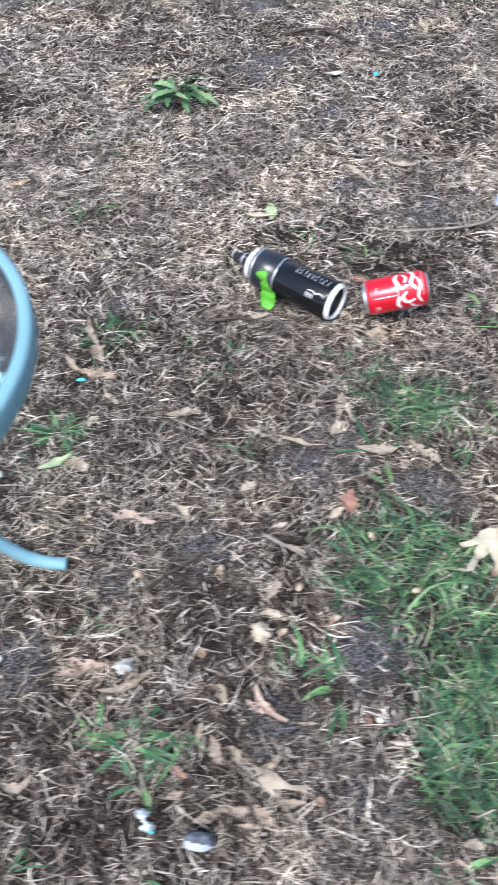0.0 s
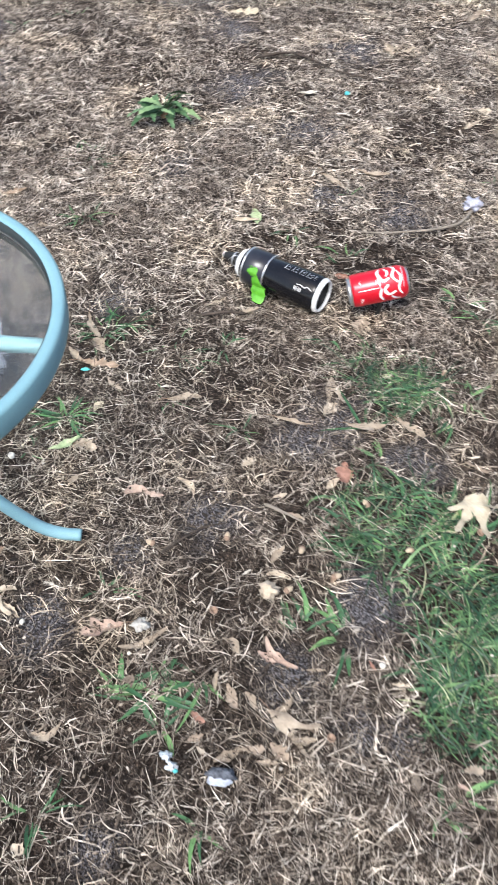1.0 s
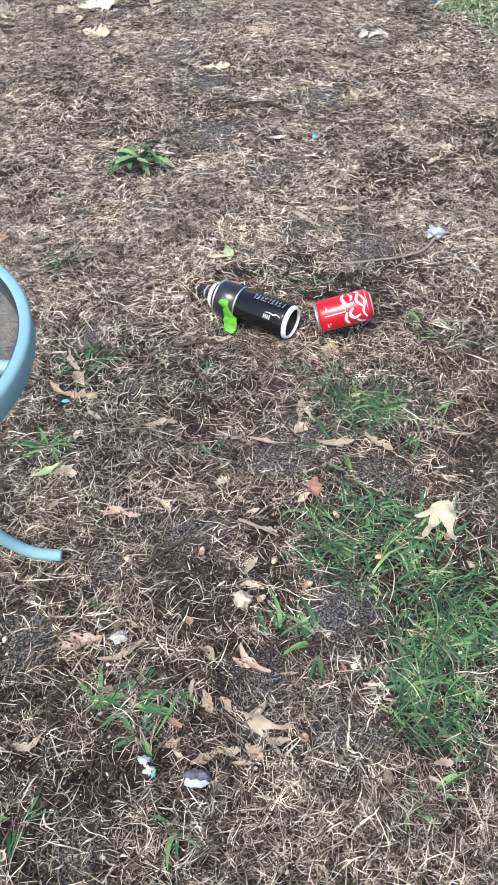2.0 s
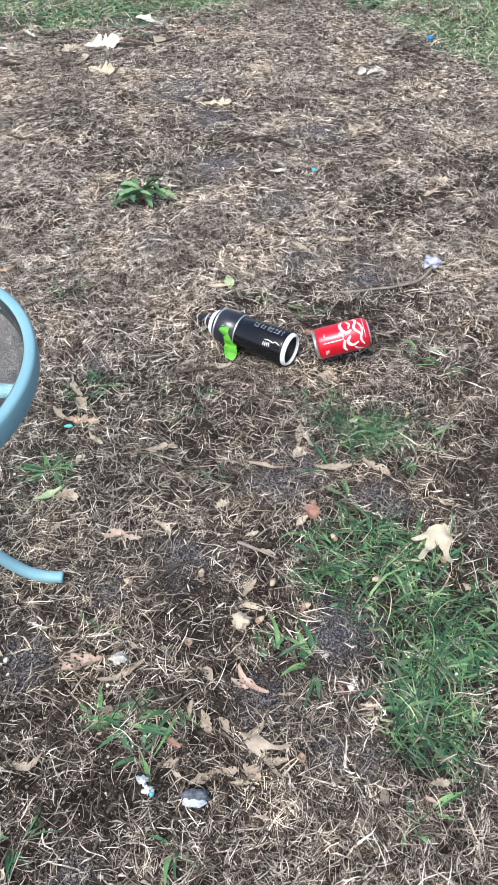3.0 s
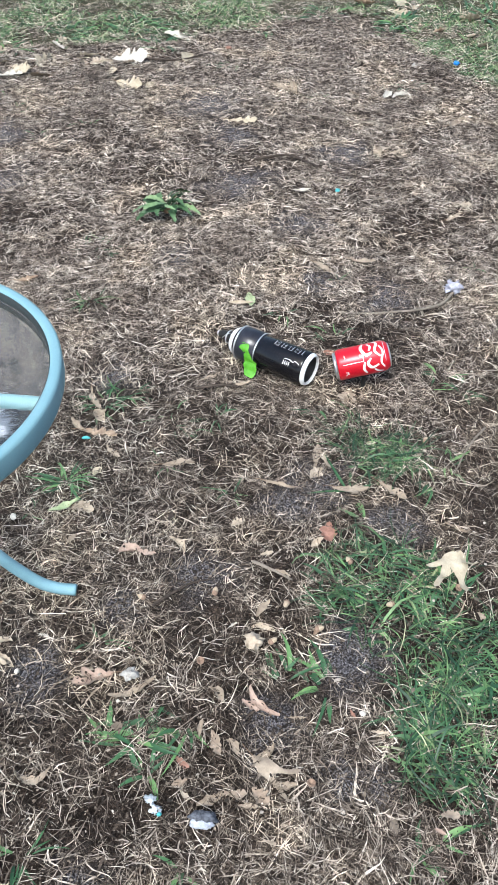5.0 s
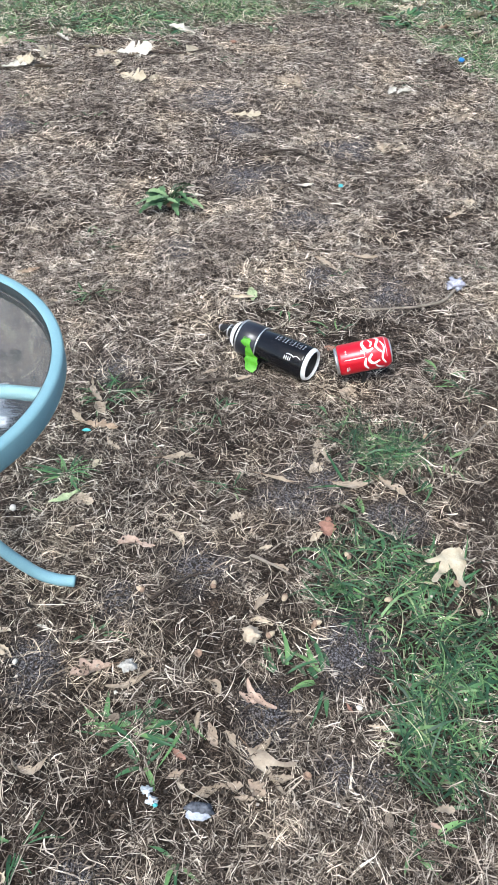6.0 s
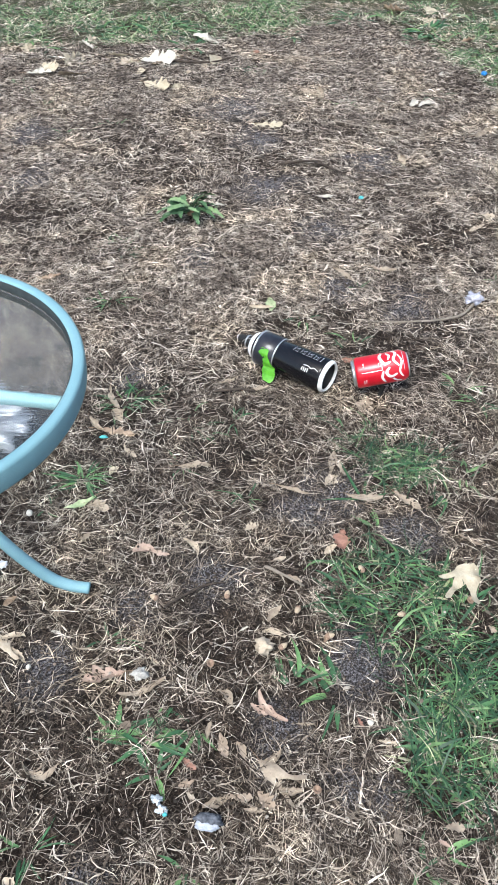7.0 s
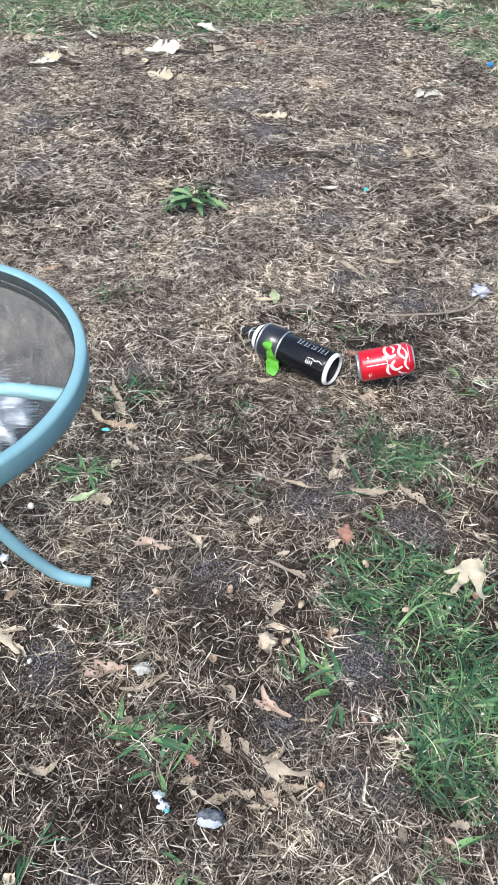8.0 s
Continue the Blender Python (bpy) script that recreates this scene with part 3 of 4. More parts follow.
# ---- fallen leaves ----
def leaf_mesh(material, length, ratio, lobes, roll, bow, twist, seed):
    """A dry leaf lying along x from its stem: its sides rolled up by roll radians, its line bowed by bow radians in the plane,
    crumpled. lobes: how deep the notches in its outline are, from 0 to 1."""
    verts, faces = [], []
    steps, across = 36, 6
    draw = random.Random(int(seed * 100))
    notches = {side: [(0.20 + 0.24 * k + draw.uniform(-0.06, 0.06), draw.uniform(0.035, 0.075), lobes * draw.uniform(0.45, 1.0)) for k in range(3)] for side in (-1, 1)}
    widest = draw.uniform(0.40, 0.62)
    px = py = 0.0
    for i in range(steps + 1):
        s = i / steps
        a = bow * (s - 0.3) + 0.35 * noise.noise((s * 2.5, seed, 7))
        full = 0.5 * ratio * length * max(0.03, (s / widest if s < widest else (1 - s) / (1 - widest))) ** 0.62
        tilt = twist * (s - 0.5) + 0.5 * noise.noise((s * 2.0, seed, 4))
        arc = roll * (0.6 + 0.8 * abs(noise.noise((s * 2.2, seed, 11))) + 0.5 * s)
        for j in range(across + 1):
            q = 2 * j / across - 1
            side = 1 if q > 0 else -1
            w = full * (1 + 0.30 * noise.noise((s * 8, seed + 9 * side, 3)))
            for c, spread, deep in notches[side]:
                w *= 1 - deep * math.exp(-((s - c) / spread) ** 2)
            b = arc * q
            yy = w * math.sin(b) / arc if arc > 0.05 else w * q
            z = w * (1 - math.cos(b)) / arc if arc > 0.05 else 0.0
            z += 0.05 * length * noise.noise((s * 4 + seed, q * 1.6, seed)) + 0.02 * length * noise.noise((s * 11 + seed, q * 5, seed))
            yy, z = yy * math.cos(tilt) - z * math.sin(tilt), yy * math.sin(tilt) + z * math.cos(tilt)
            forward = 0.5 * abs(q) * w * lobes
            verts.append((px - math.sin(a) * yy + math.cos(a) * forward, py + math.cos(a) * yy + math.sin(a) * forward, z + 0.28 * length * (s - 0.5) ** 2))
        px, py = px + math.cos(a) * length / steps, py + math.sin(a) * length / steps
    for i in range(steps):
        for j in range(across):
            b = i * (across + 1) + j
            faces.append((b, b + 1, b + across + 2, b + across + 1))
    low = sorted(v[2] for v in verts)[len(verts) // 8]
    verts = [(v[0], v[1], v[2] - low) for v in verts]
    return mesh_of("fallen_leaf", verts, faces, material)


leaf_count = [0]
WORDS = {"cream": "pale yellow", "pale": "pale beige", "tan": "tan", "pink": "pinkish brown", "orange": "orange brown", "brown": "dark brown", "greytan": "grey-brown", "white": "bleached white", "green": "faded green"}


def put_leaf(colour, x, y, length, turn, me, words, stalk):
    k = leaf_count[0]
    tip = 24 if y > 2.2 else 4
    leaf = obj("fallen_leaf", me, None, pose(x, y, ground_z(x, y) + 0.008 + 0.02 * float(in_patch(np.array([x]), np.array([y]))[0]), pick.uniform(-8, 8) + tip, pick.uniform(-6, 6), turn))
    if stalk and length > 0.03:
        z = me.vertices[3].co.z
        part("stalk", tube(((0.004, 0, z), (-0.10 * length, 0.02 * length, z + 0.001), (-0.28 * length, 0.05 * length, z - 0.002)), 0.0006, 6, 4, 0.7), STALK, leaf)
        rows = len(me.vertices) // 7
        part("midrib", tube(tuple(tuple(me.vertices[r * 7 + 3].co + Vector((0, 0, 0.0003))) for r in range(0, rows - 2, 3)), 0.00045, 5, 2, 0.4), me.materials[0], leaf)
    leaf_count[0] = k + 1
    return tagged(leaf, f"{WORDS[colour]} {words} lying on dry grass", "leaf", "fallen leaves")


def oak_leaf(colour, x, y, length, turn, ratio):
    k = leaf_count[0]
    return put_leaf(colour, x, y, length, turn, leaf_mesh(LEAF[colour], length, ratio * 1.35, 0.72, 0.9 + 0.5 * math.sin(k * 1.7), 0.5 * math.sin(k * 2.3), 0.3, k + 0.37), "lobed oak leaf, dried", True)


def oval_leaf(colour, x, y, length, turn, ratio):
    k = leaf_count[0]
    return put_leaf(colour, x, y, length, turn, leaf_mesh(LEAF[colour], length, max(1.2 * ratio, 0.20), 0.15 + 0.45 * (k % 2), 1.1 + 0.5 * math.sin(k * 2.1), 0.7 * math.sin(k * 3.1), 0.7 * math.sin(k), k + 0.37), "piece of dried leaf", length > 0.045)


def strip_leaf(colour, x, y, length, turn, ratio, bow=None):
    k = leaf_count[0]
    return put_leaf(colour, x, y, length, turn, leaf_mesh(LEAF[colour], length, max(1.25 * ratio, 0.30), 0.25, 1.5, 1.1 * math.sin(k * 1.9) if bow is None else bow, 1.2 * math.sin(k * 1.3), k + 0.37), "curled narrow dry leaf", False)


def fingered_leaf(colour, x, y, length, turn, fingers, ratio):
    """A broad oak leaf whose long lobes (turn at the stem, bend, share of the length) spread from one wedge."""
    verts, faces, steps, across = [], [], 18, 6
    for k, (angle, bend, share) in enumerate(fingers):
        px, py, first = 0.0, 0.0, len(verts)
        for i in range(steps + 1):
            s = i / steps
            a = math.radians(angle + bend * s * s)
            w = 0.5 * ratio * length * float(np.interp(s, (0, 0.12, 0.30, 0.48, 0.62, 0.9, 0.97, 1), (0.12, 0.66, 1.0, 0.66, 0.34, 0.36, 0.28, 0.06)))
            for j in range(across + 1):
                q = 2 * j / across - 1
                v = q * w * (1 + 0.25 * noise.noise((s * 5, k + 3.1, 2 * q)))
                ux, uy = px - math.sin(a) * v, py + math.cos(a) * v
                z = 0.09 * length * noise.noise((ux * 38, uy * 38, 1.7)) + 0.35 * length * (s - 0.35) ** 2 * (0.3 + 0.5 * k) - 0.10 * w * abs(q) + 0.0004 * k
                verts.append((ux, uy, z))
            px, py = px + math.cos(a) * length * share / steps, py + math.sin(a) * length * share / steps
        for i in range(steps):
            for j in range(across):
                b = first + i * (across + 1) + j
                faces.append((b, b + 1, b + across + 2, b + across + 1))
    leaf = put_leaf(colour, x, y, length, turn, mesh_of("fallen_leaf", verts, faces, LEAF[colour]), "broad lobed oak leaf, dried", False)
    part("stalk", tube(((0.004, 0, 0.001), (-0.10 * length, 0.02 * length, 0.002), (-0.30 * length, 0.06 * length, 0)), 0.0006, 6, 4, 0.7), STALK, leaf)
    return leaf


fingered_leaf("cream", 0.332, 0.716, 0.090, -106, ((-40, -30, 0.72), (-22, 4, 1.0), (8, 10, 0.94), (34, 30, 0.45)), 0.28)
oval_leaf("pink", -0.200, 0.503, 0.060, -160, 0.62)
strip_leaf("tan", -0.205, 0.468, 0.074, 8, 0.24, 0.7)
fingered_leaf("pale", -0.395, 0.557, 0.070, -80, ((-48, -20, 0.85), (-12, -10, 1.0), (28, 20, 0.9)), 0.25)
strip_leaf("pale", -0.354, 0.553, 0.042, 171, 0.30)
strip_leaf("pale", -0.375, 0.537, 0.039, -36, 0.30)
strip_leaf("tan", -0.316, 0.366, 0.062, -28, 0.24, 2.4)
strip_leaf("tan", 0.022, 0.343, 0.032, -6, 0.50)
fingered_leaf("tan", -0.004, 0.379, 0.072, -40, ((-8, -15, 1.0), (6, 55, 0.95)), 0.25)
strip_leaf("tan", 0.026, 0.397, 0.040, -136, 0.40)
strip_leaf("tan", -0.076, 0.318, 0.052, 31, 0.33)
oval_leaf("greytan", -0.041, 0.333, 0.030, -6, 0.45)
oak_leaf("greytan", -0.005, 0.338, 0.030, -51, 0.80)
oval_leaf("tan", -0.023, 0.316, 0.027, -2, 0.40)
strip_leaf("pink", -0.006, 0.481, 0.066, -57, 0.25)
oval_leaf("pink", -0.018, 0.461, 0.029, -39, 0.60)
strip_leaf("tan", -0.066, 0.479, 0.035, -37, 0.50)
oval_leaf("greytan", -0.058, 0.416, 0.036, -77, 0.50)
oval_leaf("tan", -0.035, 0.405, 0.025, -58, 0.60)
strip_leaf("pale", -0.004, 0.579, 0.040, -10, 0.35)
strip_leaf("tan", 0.004, 0.595, 0.037, 59, 0.40)
oval_leaf("orange", 0.129, 0.782, 0.045, -100, 0.80)
oval_leaf("pale", 0.094, 0.732, 0.029, 43, 0.60)
fingered_leaf("tan", 0.121, 0.975, 0.076, -86, ((-12, -6, 1.0), (10, 12, 0.86)), 0.21)
oval_leaf("pale", 0.102, 0.887, 0.039, 55, 0.60)
oak_leaf("tan", 0.140, 0.864, 0.062, -10, 0.32)
oak_leaf("tan", 0.222, 0.876, 0.056, -36, 0.34)
strip_leaf("pale", -0.138, 0.752, 0.050, -40, 0.28, -1.5)
oval_leaf("pink", -0.218, 0.722, 0.036, 20, 0.75)
oval_leaf("pink", -0.194, 0.734, 0.041, -29, 0.25)
oval_leaf("tan", -0.162, 0.922, 0.058, 11, 0.28)
strip_leaf("tan", -0.344, 1.050, 0.051, -59, 0.40)
oak_leaf("brown", -0.321, 1.014, 0.072, -3, 0.28)
oval_leaf("tan", -0.318, 1.141, 0.093, -77, 0.12)
oval_leaf("tan", -0.304, 1.073, 0.043, -47, 0.70)
oval_leaf("tan", -0.268, 0.975, 0.043, -59, 0.30)
oval_leaf("green", -0.298, 0.842, 0.061, -136, 0.30)
oak_leaf("tan", -0.310, 0.825, 0.041, -13, 0.60)
oval_leaf("cream", -0.282, 0.894, 0.027, 68, 0.50)
oval_leaf("tan", -0.044, 1.138, 0.046, 11, 0.30)
strip_leaf("pale", -0.104, 1.166, 0.047, 30, 0.25)
oval_leaf("tan", 0.197, 1.131, 0.046, -110, 0.90)
oval_leaf("orange", 0.150, 1.262, 0.032, -20, 0.60)
strip_leaf("pale", -0.050, 1.446, 0.056, -15, 0.18)
oval_leaf("green", -0.007, 1.480, 0.053, -69, 0.45)
oval_leaf("tan", 0.241, 1.634, 0.066, -27, 0.30)
oval_leaf("tan", 0.152, 1.623, 0.075, -39, 0.25)
oak_leaf("cream", -0.060, 2.473, 0.088, -13, 0.29)
strip_leaf("pale", 0.381, 2.281, 0.073, -82, 0.40)
oval_leaf("pale", 0.421, 2.238, 0.035, 18, 0.40)
oak_leaf("cream", -0.455, 2.793, 0.105, -33, 0.54)
oak_leaf("white", -0.496, 3.013, 0.130, -1, 0.50)
oak_leaf("cream", -0.759, 2.930, 0.153, 81, 0.50)
oval_leaf("cream", -0.841, 2.933, 0.090, -40, 0.60)
oak_leaf("pale", -0.573, 2.976, 0.071, 53, 0.50)
strip_leaf("white", -0.325, 3.317, 0.125, -26, 0.35)
oval_leaf("cream", -0.238, 3.009, 0.091, 71, 0.50)
oval_leaf("cream", -0.356, 2.749, 0.044, 48, 0.80)
oval_leaf("pale", -0.320, 2.887, 0.030, 56, 0.60)
strip_leaf("white", -0.176, 1.929, 0.048, 18, 0.30)
strip_leaf("white", 0.119, 2.000, 0.053, -12, 0.16)
oval_leaf("pale", 0.512, 1.826, 0.060, 38, 0.30)
oak_leaf("pale", 0.542, 1.919, 0.054, -22, 0.50)
oval_leaf("brown", -0.552, 1.530, 0.056, 15, 0.30)
oval_leaf("tan", -0.465, 1.409, 0.031, 15, 0.50)
strip_leaf("white", 0.480, 2.664, 0.099, 35, 0.25)
oval_leaf("white", 0.452, 2.662, 0.060, 57, 0.50)
oval_leaf("tan", 0.370, 2.689, 0.051, 116, 0.60)
oval_leaf("white", 0.586, 2.956, 0.065, 42, 0.40)
oval_leaf("pale", 0.157, 0.416, 0.024, -11, 0.40)
oval_leaf("tan", 0.045, 0.433, 0.026, 7, 0.25)
oval_leaf("tan", 0.230, 0.302, 0.024, -5, 0.60)
oval_leaf("pink", 0.221, 0.288, 0.016, -25, 0.50)
oval_leaf("tan", 0.295, 0.943, 0.017, 37, 0.60)
oak_leaf("tan", 0.334, 0.595, 0.015, -42, 0.70)
oval_leaf("greytan", 0.323, 0.789, 0.041, -38, 0.25)
oval_leaf("tan", 0.019, 0.883, 0.063, -13, 0.12)
oval_leaf("orange", -0.109, 0.382, 0.027, -35, 0.40)
oval_leaf("tan", -0.071, 0.432, 0.028, -99, 0.35)
oval_leaf("greytan", -0.109, 0.344, 0.022, 24, 0.60)
oval_leaf("pale", -0.097, 0.337, 0.017, -42, 0.40)
oval_leaf("tan", 0.087, 2.790, 0.136, -47, 0.12)
strip_leaf("tan", 0.150, 2.796, 0.176, -87, 0.20)
oval_leaf("pale", -0.037, 0.776, 0.028, 34, 0.50)
oval_leaf("pale", 0.011, 0.715, 0.023, 14, 0.50)
oval_leaf("tan", 0.025, 0.686, 0.036, -18, 0.25)
oval_leaf("tan", 0.255, 1.630, 0.026, 151, 0.40)
oval_leaf("white", 0.430, 1.154, 0.025, 129, 0.30)
oval_leaf("orange", 0.131, 0.449, 0.016, -60, 0.40)
oval_leaf("white", -0.305, 0.567, 0.017, 172, 0.30)
oval_leaf("brown", 0.088, 0.564, 0.020, 59, 0.60)
oval_leaf("tan", 0.629, 2.436, 0.090, 47, 0.30)
oval_leaf("tan", -0.305, 0.744, 0.020, 47, 0.50)
oval_leaf("pale", -0.279, 0.814, 0.025, 141, 0.40)
oval_leaf("brown", -0.402, 0.610, 0.025, 32, 0.60)
oval_leaf("tan", -0.312, 0.594, 0.024, 124, 0.50)
oval_leaf("pale", -0.168, 0.533, 0.021, -43, 0.40)
oval_leaf("white", -0.038, 0.578, 0.017, 40, 0.30)
oval_leaf("pale", -0.305, 0.227, 0.017, -53, 0.90)


for k in range(17):
    x, y = -1.0 + 0.048 * k + pick.uniform(-0.04, 0.04), 3.05 + pick.uniform(-0.22, 0.16)
    oak_leaf(pick.choice(("cream", "pale", "white", "tan")), x, y, pick.uniform(0.04, 0.09), pick.uniform(0, 360), pick.uniform(0.35, 0.65))
for k in range(12):
    x = pick.uniform(0.55, 1.15)
    oak_leaf(pick.choice(("cream", "pale", "tan", "brown")), x, 3.75 - 0.9 * (x - 0.55) + pick.uniform(-0.2, 0.35), pick.uniform(0.06, 0.11), pick.uniform(0, 360), pick.uniform(0.5, 0.8))


# ---- side table ----
def side_table():
    cx, cy, top, R, r = -0.487, 0.650, 0.429, 0.2484, 0.2333
    table = obj("side_table", None, None, pose(cx, cy, 0))
    d = 0.033
    rim = lathe(((R - 0.004, top), (R - 0.0012, top - 0.0015), (R, top - 0.005), (R, top - d + 0.004), (R - 0.0015, top - d), (r - 0.0005, top - d),
                 (r - 0.0003, top - d + 0.0015), (r, top - d + 0.0025), (r, top - 0.004), (r + 0.001, top - 0.0015), (r + 0.004, top)), 128, True)
    part("rim", rim, PAINT, table, "blue-green painted metal rim")
    g = part("glass_top", lathe(((0, top - 0.0215), (r - 0.0011, top - 0.0215), (r - 0.0011, top - 0.0168), (0, top - 0.0168)), 96), GLASS, table, "wavy textured clear glass", smooth=False)
    g.visible_shadow = False
    # added dark strip that paints the shade below the rim's inner edge
    part("inner_shade", lathe(((r + 0.0004, top - 0.003), (r - 0.0008, top - 0.0032), (r - 0.0013, top - 0.0320), (r + 0.0004, top - 0.0320)), 128, True), INNER_SHADE, table, "dark strip standing in for shade inside the rim")
    leg = ((0.240, 0, 0.389), (0.212, 0, 0.390), (0.16, 0, 0.3935), (0.11, 0, 0.3935), (0.075, 0, 0.380), (0.055, 0, 0.34), (0.046, 0, 0.28), (0.055, 0, 0.215), (0.075, 0, 0.152), (0.104, 0, 0.098), (0.134, 0, 0.055), (0.160, 0, 0.027), (0.186, 0, 0.0145), (0.212, 0, 0.0112))
    for k in range(4):
        part("leg", tube(leg, 0.0092, 16), PAINT, table, m=pose(0, 0, 0, 0, 0, 90 * k - 1))
    part("hub_ring", lathe(((0.040, 0.270), (0.040, 0.290), (0.036, 0.292), (0.036, 0.268)), 32, True), PAINT, table)
    return tagged(table, "small round patio side table, blue-green painted metal with wavy glass top", "side table")


side_table()


def white_bag():
    bag = lump_mesh((0.085, 0.075, 0.045), 5, 0.75, 4.0, 5)
    x, y = -0.545, 0.97
    ob = part("plastic_bag", bag, BAG, None, "", pose(x, y, ground_z(x, y)))
    return tagged(ob, "crumpled white plastic bag on the ground under the glass table", "bag")


white_bag()


# ---- drink containers ----
def wrap(points, radius, width):
    """A printed stroke on a cylinder round x: points are (x, degrees round), with a width in metres."""
    line = smooth_line([(p, radians(q) * radius, 0) for p, q in points], 8)
    bm = bmesh.new()
    rows = []
    for i, q in enumerate(line):
        d = (line[min(i + 1, len(line) - 1)] - line[max(i - 1, 0)]).normalized()
        s = Vector((-d.y, d.x, 0)) * width * 0.5 * (0.55 + 0.45 * math.sin(math.pi * i / (len(line) - 1)))
        row = []
        for e in (q - s, q + s):
            a = e.y / radius
            row.append(bm.verts.new((e.x, radius * math.cos(a), radius * math.sin(a))))
        rows.append(row)
    for p, q in zip(rows, rows[1:]):
        bm.faces.new((p[0], p[1], q[1], q[0]))
    return bm


def along(a, b, roll=0):
    """A pose whose x runs from a to b and whose z is as upright as may be."""
    x = (Vector(b) - Vector(a)).normalized()
    y = Vector((0, 0, 1)).cross(x).normalized()
    z = x.cross(y)
    m = Matrix((x, y, z)).transposed().to_4x4()
    m.translation = Vector(a)
    return m @ pose(0, 0, 0, roll)


ON_SIDE = pose(0, 0, 0, 0, 90, 0)


def red_can():
    # x runs from the lid end to the base end
    can = obj("drink_can", None, None, along((0.1625, 1.153, 0.0545), (0.2700, 1.160, 0.0795)) @ Matrix.Scale(1 / PLAN, 4))
    R = 0.0331
    part("body", lathe(((0.0268, 0.0033), (0.0302, 0.0058), (R - 0.0008, 0.0095), (R, 0.0120), (R, 0.103), (R - 0.0012, 0.108), (0.0285, 0.1145), (0.0262, 0.1165)), 64), RED, can, "bright red lacquered can wall", ON_SIDE)
    part("lid", lathe(((0, 0.0045), (0.0215, 0.0045), (0.0235, 0.0062), (0.0248, 0.0045), (0.0252, 0.0005), (0.0268, -0.0003), (0.0277, 0.0008), (0.0275, 0.0030), (0.0266, 0.0037)), 64), METAL, can, "silver lid with a rolled edge", ON_SIDE)
    part("neck", lathe(((0.0266, 0.0030), (0.0272, 0.0036), (0.0304, 0.0060), (0.0308, 0.0064)), 64), METAL, can, "bare silver neck", pose(-0.0002, 0, 0, 0, 90, 0))
    part("base", lathe(((0.0262, 0.1163), (0.0245, 0.1195), (0.0232, 0.1198), (0.0220, 0.1180), (0.0150, 0.1130), (0, 0.1105)), 64), METAL, can, "silver domed base", ON_SIDE)
    ink = R + 0.0003
    # white sweeping emblem and small print, as plain shapes
    for pts, w in ((((0.066, 70), (0.060, 95), (0.068, 125), (0.082, 120)), 0.007), (((0.078, 140), (0.070, 158), (0.078, 176), (0.092, 168)), 0.007), (((0.086, 60), (0.094, 85), (0.088, 115), (0.098, 140)), 0.006),
                   (((0.098, 95), (0.104, 125), (0.098, 160), (0.104, 185)), 0.0045), (((0.064, 150), (0.060, 175), (0.066, 200)), 0.006), (((0.082, 185), (0.090, 200), (0.100, 205)), 0.006), (((0.074, 75), (0.080, 95), (0.076, 112)), 0.005)):
        part("emblem_stroke", wrap(pts, ink, 0.95 * w), WHITE_INK, can, "white printed sweep")
    part("print_line", wrap(((0.018, 146), (0.04, 146), (0.062, 146)), ink, 0.0022), WHITE_INK, can, "thin white printed line")
    part("print_line", wrap(((0.062, 84), (0.062, 105), (0.062, 146)), ink, 0.0018), WHITE_INK, can, "thin white printed line")
    part("print_line", wrap(((0.108, 70), (0.108, 115), (0.108, 160)), 0.0324, 0.0016), GREY_INK, can, "thin pale edge line")
    for px, a, n in ((0.022, 112, 3), (0.020, 176, 4), (0.024, 176, 3), (0.054, 120, 3), (0.058, 118, 4)):
        for k in range(n):
            part("print_bar", wrap(((px, a + 5 * k), (px + 0.0035, a + 5 * k)), ink, 0.0014), WHITE_INK, can)
    return tagged(can, "red aluminium drink can on its side, propped on a black stake", "can")


red_can()


def stake():
    x, y = 0.222, 1.150
    bm = lathe(((0, 0), (0.0038, 0), (0.0044, 0.004), (0.0042, 0.040), (0.0034, 0.043), (0, 0.043)), 20)
    return tagged(part("ground_stake", bm, RUBBER, None, "", pose(x, y, -0.002, 4, 3, 0)), "short black plastic stake pushed into the soil", "stake")


stake()


